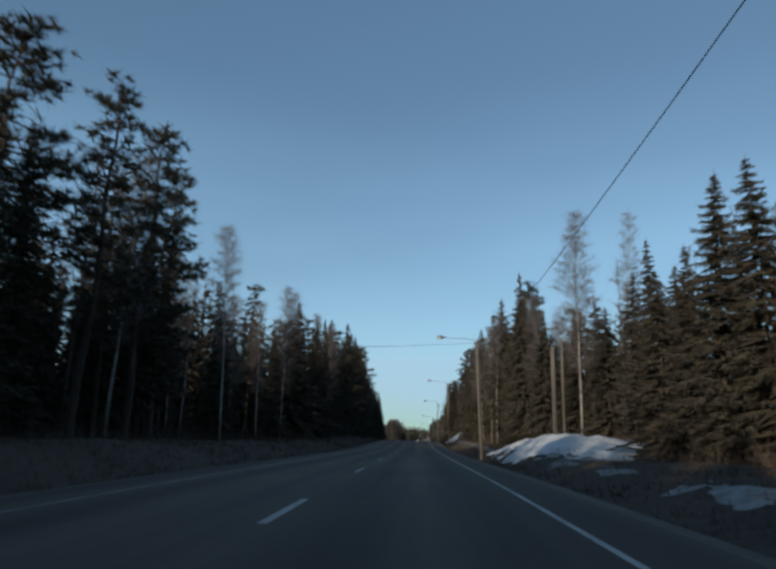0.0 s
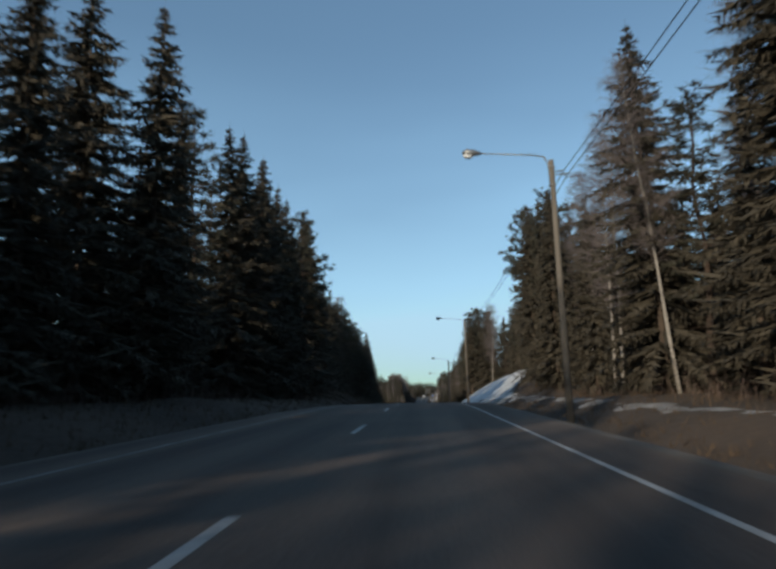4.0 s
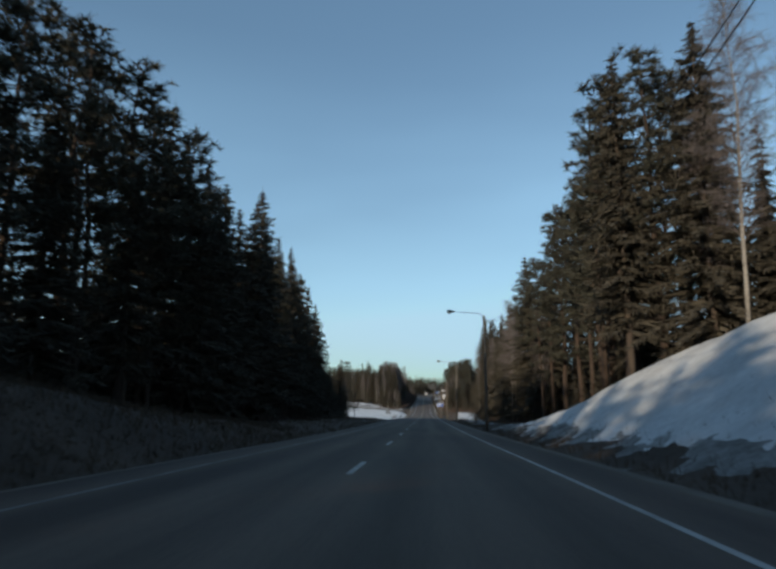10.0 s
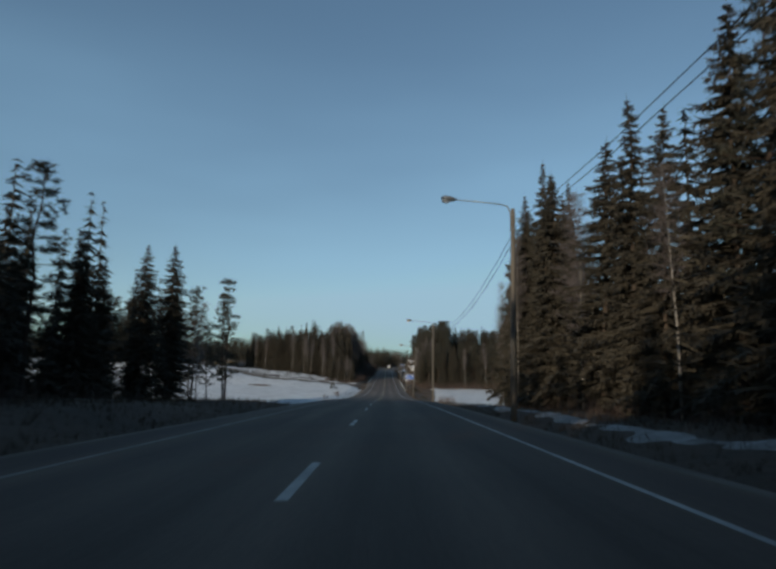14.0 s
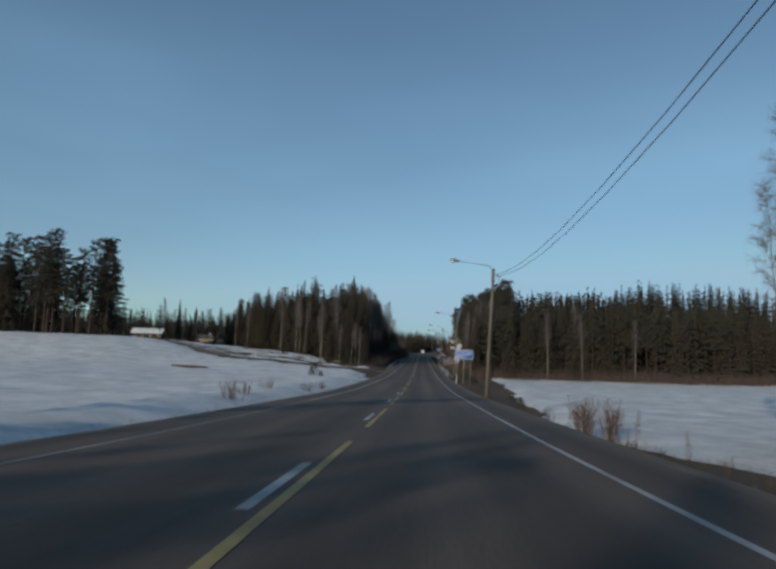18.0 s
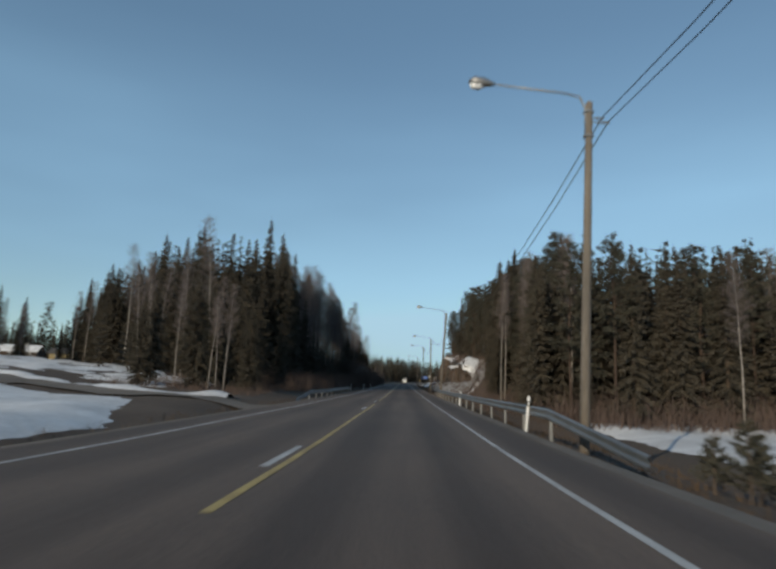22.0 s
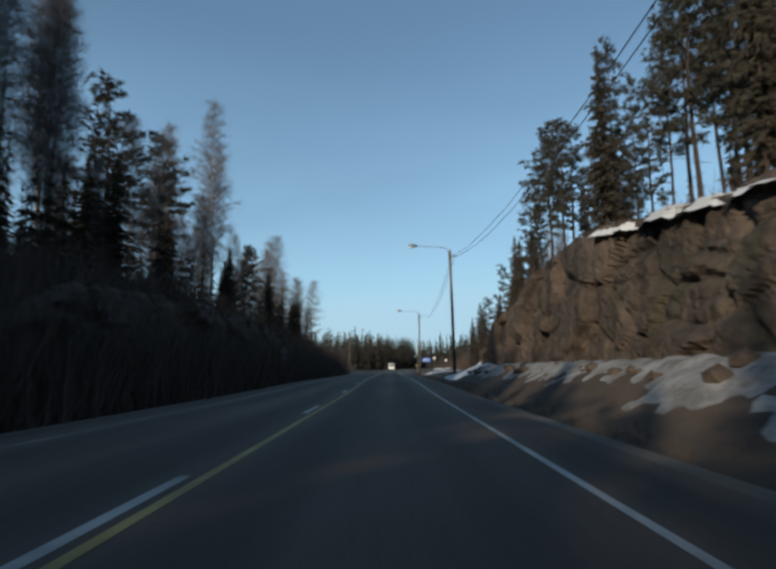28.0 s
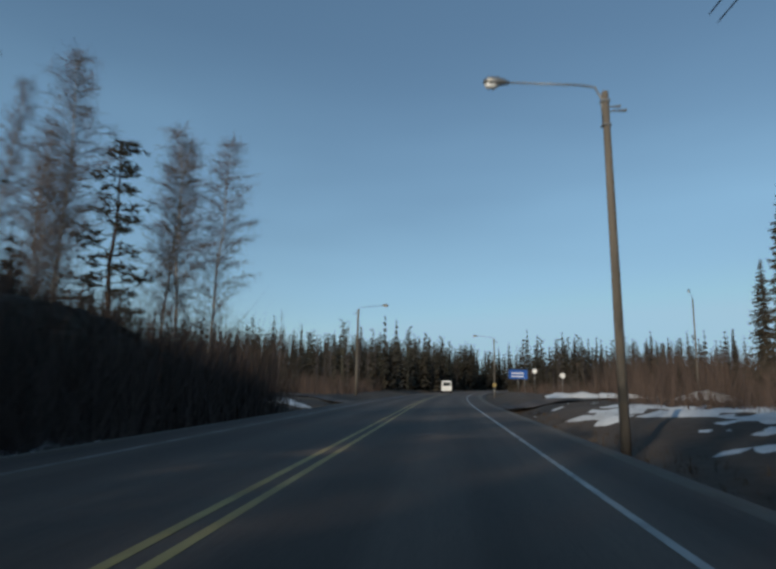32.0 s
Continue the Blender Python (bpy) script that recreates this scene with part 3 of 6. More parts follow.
snow("thin strip of dirty snow along the ditch", 5, 12, 300, 402, .3, .6, lambda x, y: .35 - np.abs(x - 8.2 - .4 * ripple(x, y, 6)) * .8 + .55 * ripple(x, y, 1.5), .16)
snow("wide snow-covered field below the road", 6, 150, 398, 548, 1.0, 1.2,
     lambda x, y: np.minimum(np.minimum(np.minimum((x - np.interp(y, [400, 440, 465, 485, 505, 530], [9.4, 11, 12.3, 13, 14.5, 16]) - .7 * ripple(x, y, 3)) * .4, (538 - y) * .12), (y - 413 + .3 * (x - 9)) * .12), (126 - x + 16 * ripple(x, y, 24)) * .06) + .12 * ripple(x, y, 1.6) + .15 * ripple(x, y, 7), .35)
snow("wide snow-covered field sloping up from the road", -200, -7, 364, 640, 1.2, 1.2,
     lambda x, y: np.minimum(np.minimum(np.minimum((-x - np.interp(y, [470, 498, 508, 518], [8.3, 8.8, 10.8, 14.5]) - .5 * ripple(x, y, 3)) * .4, (np.interp(-x, [5.9, 20, 45, 80, 120, 200], [516, 519, 531, 571, 636, 700]) - y) * .14), (y - 366 - .35 * np.maximum(x + 8, -60) - 9 * ripple(x, y, 30) * smooth01((-x - 50) / 40)) * .1), (x + 172 + 20 * ripple(x, y, 28)) * .06) + .10 * ripple(x, y, 1.8) + .12 * ripple(x, y, 8), .4)
snow("ploughed snow ridge beside the side road", -110, -11, 516, 620, .7, .7,
     lambda x, y: .45 - np.abs(y - 3.6 - np.interp(-x, [5.9, 20, 45, 80, 120], [520, 523, 535, 575, 640])) * .45 + .35 * ripple(x, y, 1.6), .5)
snow("thin melting snow beyond the side road", -110, -18, 520, 610, .8, .8,
     lambda x, y: np.minimum(np.minimum((y - 9 - np.interp(-x, [5.9, 20, 45, 80, 120], [520, 523, 535, 575, 640])) * .3, (552 + 1.15 * np.maximum(0, -x - 22) - y) * .3), .1 + .7 * ripple(x, y, 2.6) + .4 * ripple(x, y, .9)), .2)
snow("dirty snow at the foot of the rock cutting", 5.5, 12, 572, 690, .3, .6, lambda x, y: np.minimum(np.minimum((x - 7.7 - .8 * ripple(x, y, 2.4)) * .7, (11.6 - x) * .9), (688 - y) * .2) * .8 + .32 * ripple(x, y, .7) + .10 + .15 * ripple(x, y, 5) + .38 * ripple(x, y, .28) - .72 * smooth01((y - 622) / 20), .2)
snow("broken snow on the knoll before the rock", 7.5, 16, 561, 597, .25, .35, lambda x, y: np.minimum(np.minimum(blob(x, y, 11.9, 579, 3.9, 14, .3) * 2, (592 - y + 2.2 * (x - 10)) * .5), .7 * ripple(x, y, 1.3) + .5 * ripple(x + 3, y, .4) + .14), .2)
ROCK_R = [(584, 1.0), (589, 4.0), (593, 5.4), (598, 6.0), (602, 5.2), (607, 4.9), (620, 4.8), (626, 6.2), (645, 7.9), (654, 8.9), (663, 8.7), (672, 7.2), (680, 5.2), (686, 3.4), (691, 1)]

ROCK_L = [(630, .8), (638, 4.4), (660, 4.9), (676, 4.5), (690, 3.9), (705, 3.7), (722, 3.4), (734, 1)]


def rock_out(yy, up, seed):
    """How far a rock face stands out: broken blocks, cracks and grain."""
    wob = noise.noise(Vector((yy * .35, up * .35, seed + 5))) * .5
    d, pts = noise.voronoi(Vector((yy * 0.26 + wob * .3, up * 0.36 + wob * .4, seed)))
    d2, pts2 = noise.voronoi(Vector((yy * 0.95, up * 1.15 + wob, seed + 2)))
    mine, other = noise.noise(pts[0] * 3.1), noise.noise(pts[1] * 3.1)
    cell = (other + (mine - other) * (.5 + .5 * min(1.0, (d[1] - d[0]) / .2))) * 1.15 + noise.noise(pts2[0] * 2.3) * .09 + noise.noise(Vector((yy * .10, up * .1, seed))) * .8
    crack = 0.40 * max(0.0, 1 - (d[1] - d[0]) / 0.13) + .07 * max(0.0, 1 - (d2[1] - d2[0]) / 0.16)
    return cell - crack + noise.noise(Vector((yy * 1.9, up * 2.1, seed))) * 0.11 + noise.noise(Vector((yy * 4.3, up * 4.7, seed))) * 0.05


_lip_y = np.arange(572, 691, .5)
_lip_h = np.interp(_lip_y, *zip(*ROCK_R))
_lip_x = np.array([10.8 + .12 * h - rock_out(float(v), float(h), 3.1) for v, h in zip(_lip_y, _lip_h)])


def rock_top(x, y):
    return np.maximum(land(x, y), rz(y) + np.interp(y, *zip(*ROCK_R)) + .12 - .12 * np.maximum(0, x - 11.5))


def over_lip(x, y):
    return (x - np.interp(y, _lip_y, _lip_x) - .05) * 2.2


def cap_on(y, spans):
    return np.max([1.2 - np.abs(np.asarray(y) - m) / r * 1.2 for m, r in spans], axis=0)


snow("snow cap lying over the edge of the rock", 10.2, 17, 584, 604, .25, .3, lambda x, y: np.minimum(over_lip(x, y) + .5 * ripple(x, y, .8), np.minimum(.75 - .4 * np.abs(x - 12.6) + .6 * ripple(x, y, 1.7), cap_on(y, ((593, 8.5),)) * 2)), .5, rock_top)
snow("small snow patches left on the rock's ledges", 10.2, 15, 600, 648, .22, .3, lambda x, y: np.minimum(over_lip(x, y) + .6 * ripple(x, y, .8), np.minimum(.7 - .5 * np.abs(x - 12.0) + .4 * ripple(x, y, 1.1), cap_on(y, ((604.5, 3.4), (611.5, 2.2), (619, 2.6), (641, 4.5))))), .42, rock_top)
snow("thin snow among the pines on the rock", 12, 24, 580, 690, .5, .8, lambda x, y: -.25 + .9 * ripple(x, y, 2.6), .2)
snow("shaded snow mound below the rock's end", 7, 14, 676, 700, .35, .6, lambda x, y: blob(x, y, 9.8, 687, 3.4, 9, .5), .6)
snow("low snow ridge beyond the side road", 11, 30, 766, 778, .4, .5, lambda x, y: np.minimum(blob(x, y, 17, 772, 7, 2.2, .5), 1), .7)
snow("snow mound at the edge of the thicket", 19, 30, 757, 771, .4, .5, lambda x, y: blob(x, y, 24.5, 764, 3.4, 3.2, .4), 1.2)
snow("melting snow patches by the junction", 6, 34, 712, 752, .5, .7, lambda x, y: blob(x, y, 15, 734, 9, 13, 1.2) - .45 + .4 * ripple(x, y, .8), .2)
snow("grey snow patch at the verge", -12, -7.4, 708, 728, .3, .5, lambda x, y: blob(x, y, -9.4, 718, 1.1, 5, .5), .2)
snow("snow patch at the mouth of the side road", -24, -9, 738, 758, .4, .6, lambda x, y: blob(x, y, -15, 748, 6, 4, .6), .25)
snow("snow in the clearing", -40, -10, 362, 376, .6, .6, lambda x, y: blob(x, y, -24, 368, 16, 6, .5), .25)

# ---- rock cuttings ----
def rock_wall(label, foot, sgn, y0, y1, heights, seed, lean=0.12):
    ys = np.arange(y0, y1, 0.22)
    rows = 56
    v = []
    for yy in ys:
        h = float(np.interp(yy, *zip(*heights)))
        b, zb = float(bend(yy)), float(rz(yy))
        for r in range(rows):
            f = r / (rows - 10)
            up = min(f, 1.0) * h
            back = lean * up + (max(0, f - 1) * 18)
            out = rock_out(yy, up, seed) * (1.0 if f <= 1 else max(0.15, 1.6 - f))
            x = foot + sgn * (back - out)
            z = zb - 0.6 + (up + 0.6 if r else 0) + noise.noise(Vector((yy * .25, seed, r * .1))) * 0.35 * (r > 0)
            if f > 1.05:
                z -= (f - 1.05) * 9
            v.append((x + b, yy, z))
    n = len(ys)
    i = (np.arange(n - 1)[:, None] * rows + np.arange(rows - 1)).ravel()
    t = np.concatenate([np.stack([i, i + rows + 1, i + 1], 1), np.stack([i, i + rows, i + rows + 1], 1)])
    if sgn > 0:
        t = t[:, ::-1]
    return tagged(new("rock_wall", mesh_of("rock_wall", v, t, M_ROCK)), label, "rock", kind="structure")


rock_wall("blasted brown granite cutting with cracks", 10.8, 1, 584, 691, ROCK_R, 3.1)
rock_wall("dark blasted granite cutting in shade", -10.4, -1, 630, 736, ROCK_L, 7.7)


def top_z(x, y):
    """Height of what one can stand on: the ground, or the rock above the cuttings."""
    x, y = np.asarray(x, float), np.asarray(y, float)
    z = land(x, y)
    east = np.where((x > 12.2) & (x < 14.6) & (y > 589) & (y < 682), rz(y) + np.interp(y, *zip(*ROCK_R)) - .25, -99)
    west = np.where((x < -11.8) & (x > -14.4) & (y > 636) & (y < 728), rz(y) + np.interp(y, *zip(*ROCK_L)) - .25, -99)
    return np.maximum(z, np.maximum(east, west))


def stand_z(x, y):
    return float(top_z(np.array([x]), np.array([y]))[0])

# ---- trees ----
rng = random.Random(11)


def blade(S, p, d, length, width):
    """One thin twig of needles: a narrow triangle with a random roll."""
    d = d.normalized()
    n = d.cross(Vector((rng.uniform(-1, 1), rng.uniform(-1, 1), rng.uniform(-1, 1)))).normalized() * width * .5
    S.add((p - n, p + n, p + d * length), ((0, 1, 2),))


def trunk_line(h, wob):
    k = 6
    return [Vector((rng.uniform(-wob, wob) * i / k, rng.uniform(-wob, wob) * i / k, h * i / k)) for i in range(k + 1)]


def along(line, f):
    f = min(max(f, 0), 0.9999) * (len(line) - 1)
    i = int(f)
    return line[i].lerp(line[i + 1], f - i)


def make_spruce(h, spread, low):
    t = thing("spruce", "dark green spruce with drooping branches", "tree")
    line = trunk_line(h, 0.12)
    r0 = 0.009 * h + 0.02
    part("trunk", Shape().tube(line, [r0 * (1 - 0.93 * i / 6) for i in range(7)], 6), M_BARK, t, smooth=True)
    S = Shape()
    down = Vector((0, 0, -1))
    n = int(h * 12)
    for i in range(n):
        f = low + (1 - low) * (i / n) ** 0.93 + rng.uniform(-.012, .012)
        f = min(f, .995)
        reach = spread * (1 - f) ** 0.82 * (0.55 + 0.45 * smooth01((f - low) * 7 + .3))
        a = i * 2.39996 + rng.uniform(-.5, .5)
        L = reach * rng.uniform(.45, 1.18) + 0.12
        d = Vector((math.cos(a), math.sin(a), 0))
        side = Vector((-d.y, d.x, 0))
        p0 = along(line, f)
        sag = L * rng.uniform(.15, .42) * (1.25 - f)
        small = min(1.0, .3 + L / 1.8)
        # inner fill, then fine hanging twigs outwards
        for k in range(3):
            blade(S, p0 + d * L * .08, d + side * rng.uniform(-.5, .5) + down * rng.uniform(.1, .5), L * rng.uniform(.45, .75), .34 * small)
        q = max(4, int(L / .11))
        for k in range(q):
            g = .22 + .78 * (k + rng.random()) / q
            p = p0 + d * L * g + Vector((0, 0, -sag * g * g + .25 * sag * max(0, g - .7)))
            w = (.30 + .45 * (1 - g)) * small
            for e in (-1, 1):
                blade(S, p, d * rng.uniform(.3, .9) + side * e * rng.uniform(.4, 1.0) + down * rng.uniform(.0, .7), w * rng.uniform(.7, 1.4), rng.uniform(.07, .13) * (.5 + .5 * small))
            blade(S, p, down + d * rng.uniform(-.2, .5) + side * rng.uniform(-.4, .4), w * rng.uniform(.6, 1.3), rng.uniform(.07, .12) * (.5 + .5 * small))
        blade(S, p0 + d * L * .8 + Vector((0, 0, -sag * .55)), d + Vector((0, 0, .25)), .3 * L + .2 * small, .12 * small)
    top = line[-1]
    for k in range(14):
        a = k * 2.4
        blade(S, top - Vector((0, 0, .1 + .10 * k)), Vector((math.cos(a), math.sin(a), .7)), .28 + .03 * k, .07)
    blade(S, top - Vector((0, 0, .3)), Vector((.02, 0, 1)), .9, .07)
    part("crown", S, M_SPRUCE, t)
    return t


def tuft(S, p, size, d):
    """A clump of pine needles: short blades round a twig end."""
    for _ in range(17):
        v = Vector((rng.uniform(-1, 1), rng.uniform(-1, 1), rng.uniform(-.5, .8))).normalized()
        blade(S, p - v * size * .1, v + d * .35, size * rng.uniform(.6, 1.25), size * .16)


def make_pine(h, spread, low):
    t = thing("pine", "tall pine with a bare orange upper trunk", "tree")
    line = trunk_line(h, 0.3)
    r0 = 0.0088 * h + 0.02
    S = Shape()
    B = Shape().tube(line, [r0 * (1 - 0.85 * i / 6) for i in range(7)], 7)
    n = 38
    for i in range(n):
        f = low + (1 - low) * i / n + rng.uniform(-.01, .02)
        a = i * 2.4 + rng.uniform(-.6, .6)
        g = (f - low) / (1 - low)
        L = spread * (0.55 + 0.6 * math.sin(min(1, g * 1.15 + .12) * 3.0)) * rng.uniform(.55, 1.1) * (1.05 - .35 * g)
        d = Vector((math.cos(a), math.sin(a), 0))
        p0 = along(line, f)
        rise = rng.uniform(.05, .45) * L * (.4 + g)
        tip = p0 + d * L + Vector((0, 0, rise))
        mid = p0 + d * L * .5 + Vector((0, 0, rise * .25))
        B.tube([p0, mid, tip], [.05, .035, .012], 3, False)
        q = max(3, int(L / .42))
        for j in range(q):
            e = .38 + .62 * (j + .5) / q
            p = p0 + d * L * e + Vector((0, 0, rise * e * e))
            for _ in range(3):
                o = Vector((rng.uniform(-.5, .5), rng.uniform(-.5, .5), rng.uniform(-.22, .34)))
                tuft(S, p + o, rng.uniform(.34, .66), d)
    for k in range(4):
        tuft(S, line[-1] - Vector((0, 0, k * .25)), .5, Vector((0, 0, 1)))
    for _ in range(7):
        f = rng.uniform(low * .45, low)
        a = rng.uniform(0, 6.3)
        p0 = along(line, f)
        B.tube([p0, p0 + Vector((math.cos(a), math.sin(a), rng.uniform(-.3, .2))) * rng.uniform(.5, 1.4)], [.03, .008], 3, False)
    part("trunk", B, M_PINEBARK, t)
    part("crown", S, M_PINE, t)
    return t


def make_birch(h, spread, low, lean=0.0, n=74):
    t = thing("birch", "leafless birch with a white trunk and fine twigs", "tree")
    line = trunk_line(h, 0.3)
    line = [p + Vector((lean * (p.z / h) ** 1.5 * h, 0, 0)) for p in line]
    r0 = 0.0050 * h + 0.015
    part("trunk", Shape().tube(line, [r0 * (1 - 0.93 * i / 6) for i in range(7)], 7), M_BIRCH, t, smooth=True)
    S = Shape()
    B = S
    for i in range(n):
        f = low + (.985 - low) * (i / n) ** .9
        a = i * 2.4 + rng.uniform(-.5, .5)
        g = (f - low) / (1 - low)
        L = spread * .9 * (1 - g) ** .7 * (.5 + .5 * smooth01(g * 3.2)) * rng.uniform(.6, 1.15) + .45
        d = Vector((math.cos(a), math.sin(a), rng.uniform(.8, 1.9))).normalized()
        p0 = along(line, f)
        p1 = p0 + d * L * .55
        p2 = p0 + d * L * .92 + Vector((d.x, d.y, -.5)) * L * .28
        B.tube([p0, p1, p2], [.020 * (1.2 - g), .011, .004], 3, False)
        q = max(8, int(L * 7))
        for j in range(q):
            e = .25 + .75 * (j + .5) / q
            p = p0.lerp(p1, e / .55) if e < .55 else p1.lerp(p2, (e - .55) / .45)
            for _ in range(3):
                v = (d * .55 + Vector((rng.uniform(-1.2, 1.2), rng.uniform(-1.2, 1.2), rng.uniform(-.6, .6)))).normalized()
                ln = rng.uniform(.5, 1.35)
                k = p + v * ln * .55
                tip = k + Vector((v.x * .35, v.y * .35, -1.0)) * ln * .8
                s = v.cross(Vector((rng.uniform(-1, 1), rng.uniform(-1, 1), .3))).normalized() * .0085
                S.add((p - s, p + s, k + s * .8, k - s * .8, tip), ((0, 1, 2), (0, 2, 3), (3, 2, 4)))
                for _ in range(2):
                    u = (v + Vector((rng.uniform(-.9, .9), rng.uniform(-.9, .9), rng.uniform(-.9, .4)))).normalized() * rng.uniform(.25, .5)
                    S.add((k - s * .6, k + s * .6, k + u), ((0, 1, 2),))
    part("crown", S, M_TWIG, t)
    return t


SPRUCES = [make_spruce(h, s, l) for h, s, l in ((20, 4.0, .04), (20, 3.4, .09), (20, 4.5, .03), (20, 3.1, .14), (20, 3.7, .06))]
PINES = [make_pine(h, s, l) for h, s, l in ((20, 2.7, .38), (20, 2.4, .30), (20, 3.0, .46), (20, 2.3, .24))]
BIRCHES = [make_birch(*v) for v in ((20, 3.5, .27, 0), (20, 3.0, .34, .03), (20, 3.8, .24, -.04), (20, 2.6, .46, .02, 34))]
KINDS = {"spruce": SPRUCES, "pine": PINES, "birch": BIRCHES}
_used = set()
_count = {"spruce": 0, "pine": 0, "birch": 0}


def plant(kind, x, y, h, stretch=1.0, lean=2.0, label="", which=None):
    """A tree of height h; the first planting moves the original, later ones are copies."""
    opts = KINDS[kind]
    i = rng.randrange(len(opts)) if which is None else which
    src = opts[i]
    m = Matrix.LocRotScale((x, y, stand_z(x, y) - .12), Euler((radians(rng.gauss(0, lean) * .6), radians(rng.gauss(0, lean) * .6), rng.uniform(0, 6.28))), (h / 20 * stretch, h / 20 * stretch, h / 20))
    _count[kind] += 1
    if (kind, i) not in _used:
        _used.add((kind, i))
        src.matrix_basis = m
        ob = src
        ob["group"] = f"{kind}s of the roadside forest"
    else:
        keep = src.scale.copy()
        src.scale = (1, 1, 1)
        ob = copy_thing(src, m)
        src.scale = keep
    if label:
        ob["label"] = label
    return ob


LEFT_EDGE = ([-60, 50, 75, 160, 185, 250, 268, 285, 300, 335, 355, 374], [-17.5, -17.5, -14.6, -14.3, -19.5, -20, -17.8, -16.8, -18.5, -19, -18.3, -19.3])
RIGHT_EDGE = ([-60, 38, 44, 66, 74, 140, 170, 180, 250, 262, 276, 300, 368, 390, 412, 437], [13.4, 14, 17.5, 17.5, 13.6, 13.2, 14.5, 21.5, 21.5, 17, 15, 14.3, 14.3, 16.6, 21.5, 29])


def choose(weights):
    return rng.choices(("spruce", "pine", "birch"), weights)[0]


def mix_left(y):
    return (.58, .22, .20) if y < 105 else (.52, .42, .06) if y < 300 else (.78, .17, .05)


def mix_right(y):
    return (.62, .20, .18) if y < 150 else (.42, .52, .06) if y < 300 else (.74, .12, .14)


HEIGHT_L = ([-60, 50, 75, 95, 112, 160, 235, 285, 312, 322, 335, 368], [17, 15.5, 16, 17, 20.5, 22, 24, 23.5, 21, 16, 13.5, 13])
HEIGHT_R = ([-60, 40, 58, 72, 84, 100, 150, 200, 248, 258, 376, 400, 437], [14, 15, 15, 16.5, 21, 22, 20, 19.5, 21, 25.5, 24.5, 25.5, 24.5])
second_row = []
for row in range(2):
    for edge, hs, mix, sgn, end in ((LEFT_EDGE, HEIGHT_L, mix_left, -1, 374), (RIGHT_EDGE, HEIGHT_R, mix_right, 1, 437)):
        y = -28.0 + row * 1.7
        while y < end:
            yy = y + rng.uniform(-1.1, 1.1)
            kind = choose(mix(yy))
            if row == 0 and kind == "pine" and rng.random() < .3:
                kind = "birch" if yy < 150 else "pine"
            x = float(np.interp(yy, *edge)) + sgn * (rng.uniform(0, 2.6) + row * 4.4)
            h = float(np.interp(yy, *hs)) * rng.uniform(.72, 1.12) * (1.05 if row else .97)
            if kind == "birch" and yy > 300:
                h *= .78
            if row and kind == "spruce":
                second_row.append((x, yy, h * .85))
            else:
                plant(kind, x, yy, h, rng.uniform(.95, 1.3), 2.5)
            y += rng.uniform(3.1, 4.7) + row * 1.6

# row behind the start, out of view, added to shade the east verge
for n in range(15):
    plant("spruce" if n % 3 else "pine", -17.5 - (n % 2) * 3, -64 + n * 4.1, 22, 1.2, 1)
# single trees that stand out
for x, y, h in ((-17, 30, 19.5), (-16.6, 35, 19.5), (-17.4, 40, 19)):
    plant("pine", x, y, h, 1.25, 1.5)
for x, y, h in ((-18.6, 269, 22), (-18.4, 274, 22), (-18.8, 279, 21.5), (-18, 284, 21), (-15.5, 166, 24), (-16.2, 171, 24.5), (-17, 176, 24.5), (-18, 181, 24.5), (-19, 187, 24), (-15.2, 138, 23), (-15.5, 144, 23), (-15, 150, 22.5), (-15.5, 156, 23), (-19, 296, 23), (-18.8, 301, 23), (-19.2, 306, 22.5), (-19.2, 311, 22), (-19, 316.5, 21)):
    plant("spruce", x, y, h, 1.15, 1)
for x, y, h in ((14.5, 366, 24), (16, 369.5, 24), (14.2, 373, 23), (17, 375, 23), (15.5, 378, 22), (18.5, 372, 24), (20, 378, 22), (18, 383, 22), (21, 384, 22), (15.6, 384, 21), (17.6, 389, 22), (13.8, 263, 24), (15.0, 267, 25), (16.5, 264, 25), (14.2, 271, 25), (16.0, 275, 25), (18.6, 261, 24), (19.5, 266, 25)):
    plant("pine" if (h < 22.5 if y > 300 else h > 24.5) else "spruce", x, y, h, .8 if y > 300 else 1.15, 1)
for x, y, h in ((19.5, 393, 24), (19.8, 399, 23), (21.5, 404, 25), (22.5, 410, 24), (24, 416, 25), (24.5, 423, 23.5), (26.5, 420, 25), (30, 430, 24), (32, 427, 25), (34.5, 434, 23), (33, 431, 24), (37.5, 436, 23), (41, 436, 22)):
    plant("spruce", x, y, h, .85, 1)
for x, y, h in ((21.6, 417, 20), (22.4, 421, 21), (22.2, 427, 19), (23.6, 435, 22), (24.6, 439, 19)):
    plant("birch", x, y, h, .9, 2.5, which=3)
for x, y, h in ((9.9, 426, 2.8), (11.6, 424, 2.4), (10.8, 430, 2.0)):
    plant("birch", x, y, h, .8, 2.5, "slim leafless birch sapling standing in the snow")
plant("spruce", 13.6, 79, 22.5, .85)
plant("spruce", 14.6, 71, 16, 1.1)
plant("birch", 16.3, 62.5, 24, 1.0, 1, which=0)
plant("birch", 18.6, 55, 21, .8, 1.5, which=3)
plant("spruce", 21.5, 57, 19, .8)
plant("spruce", 13.6, 84.5, 21, 1.2)
plant("spruce", 14.8, 89, 22, 1.2)
plant("pine", -18.5, 24, 19, 1.25, which=2)
plant("pine", -19.0, 36, 17, 1.2, which=0)
plant("birch", -15.5, 49, 18, 1.0)
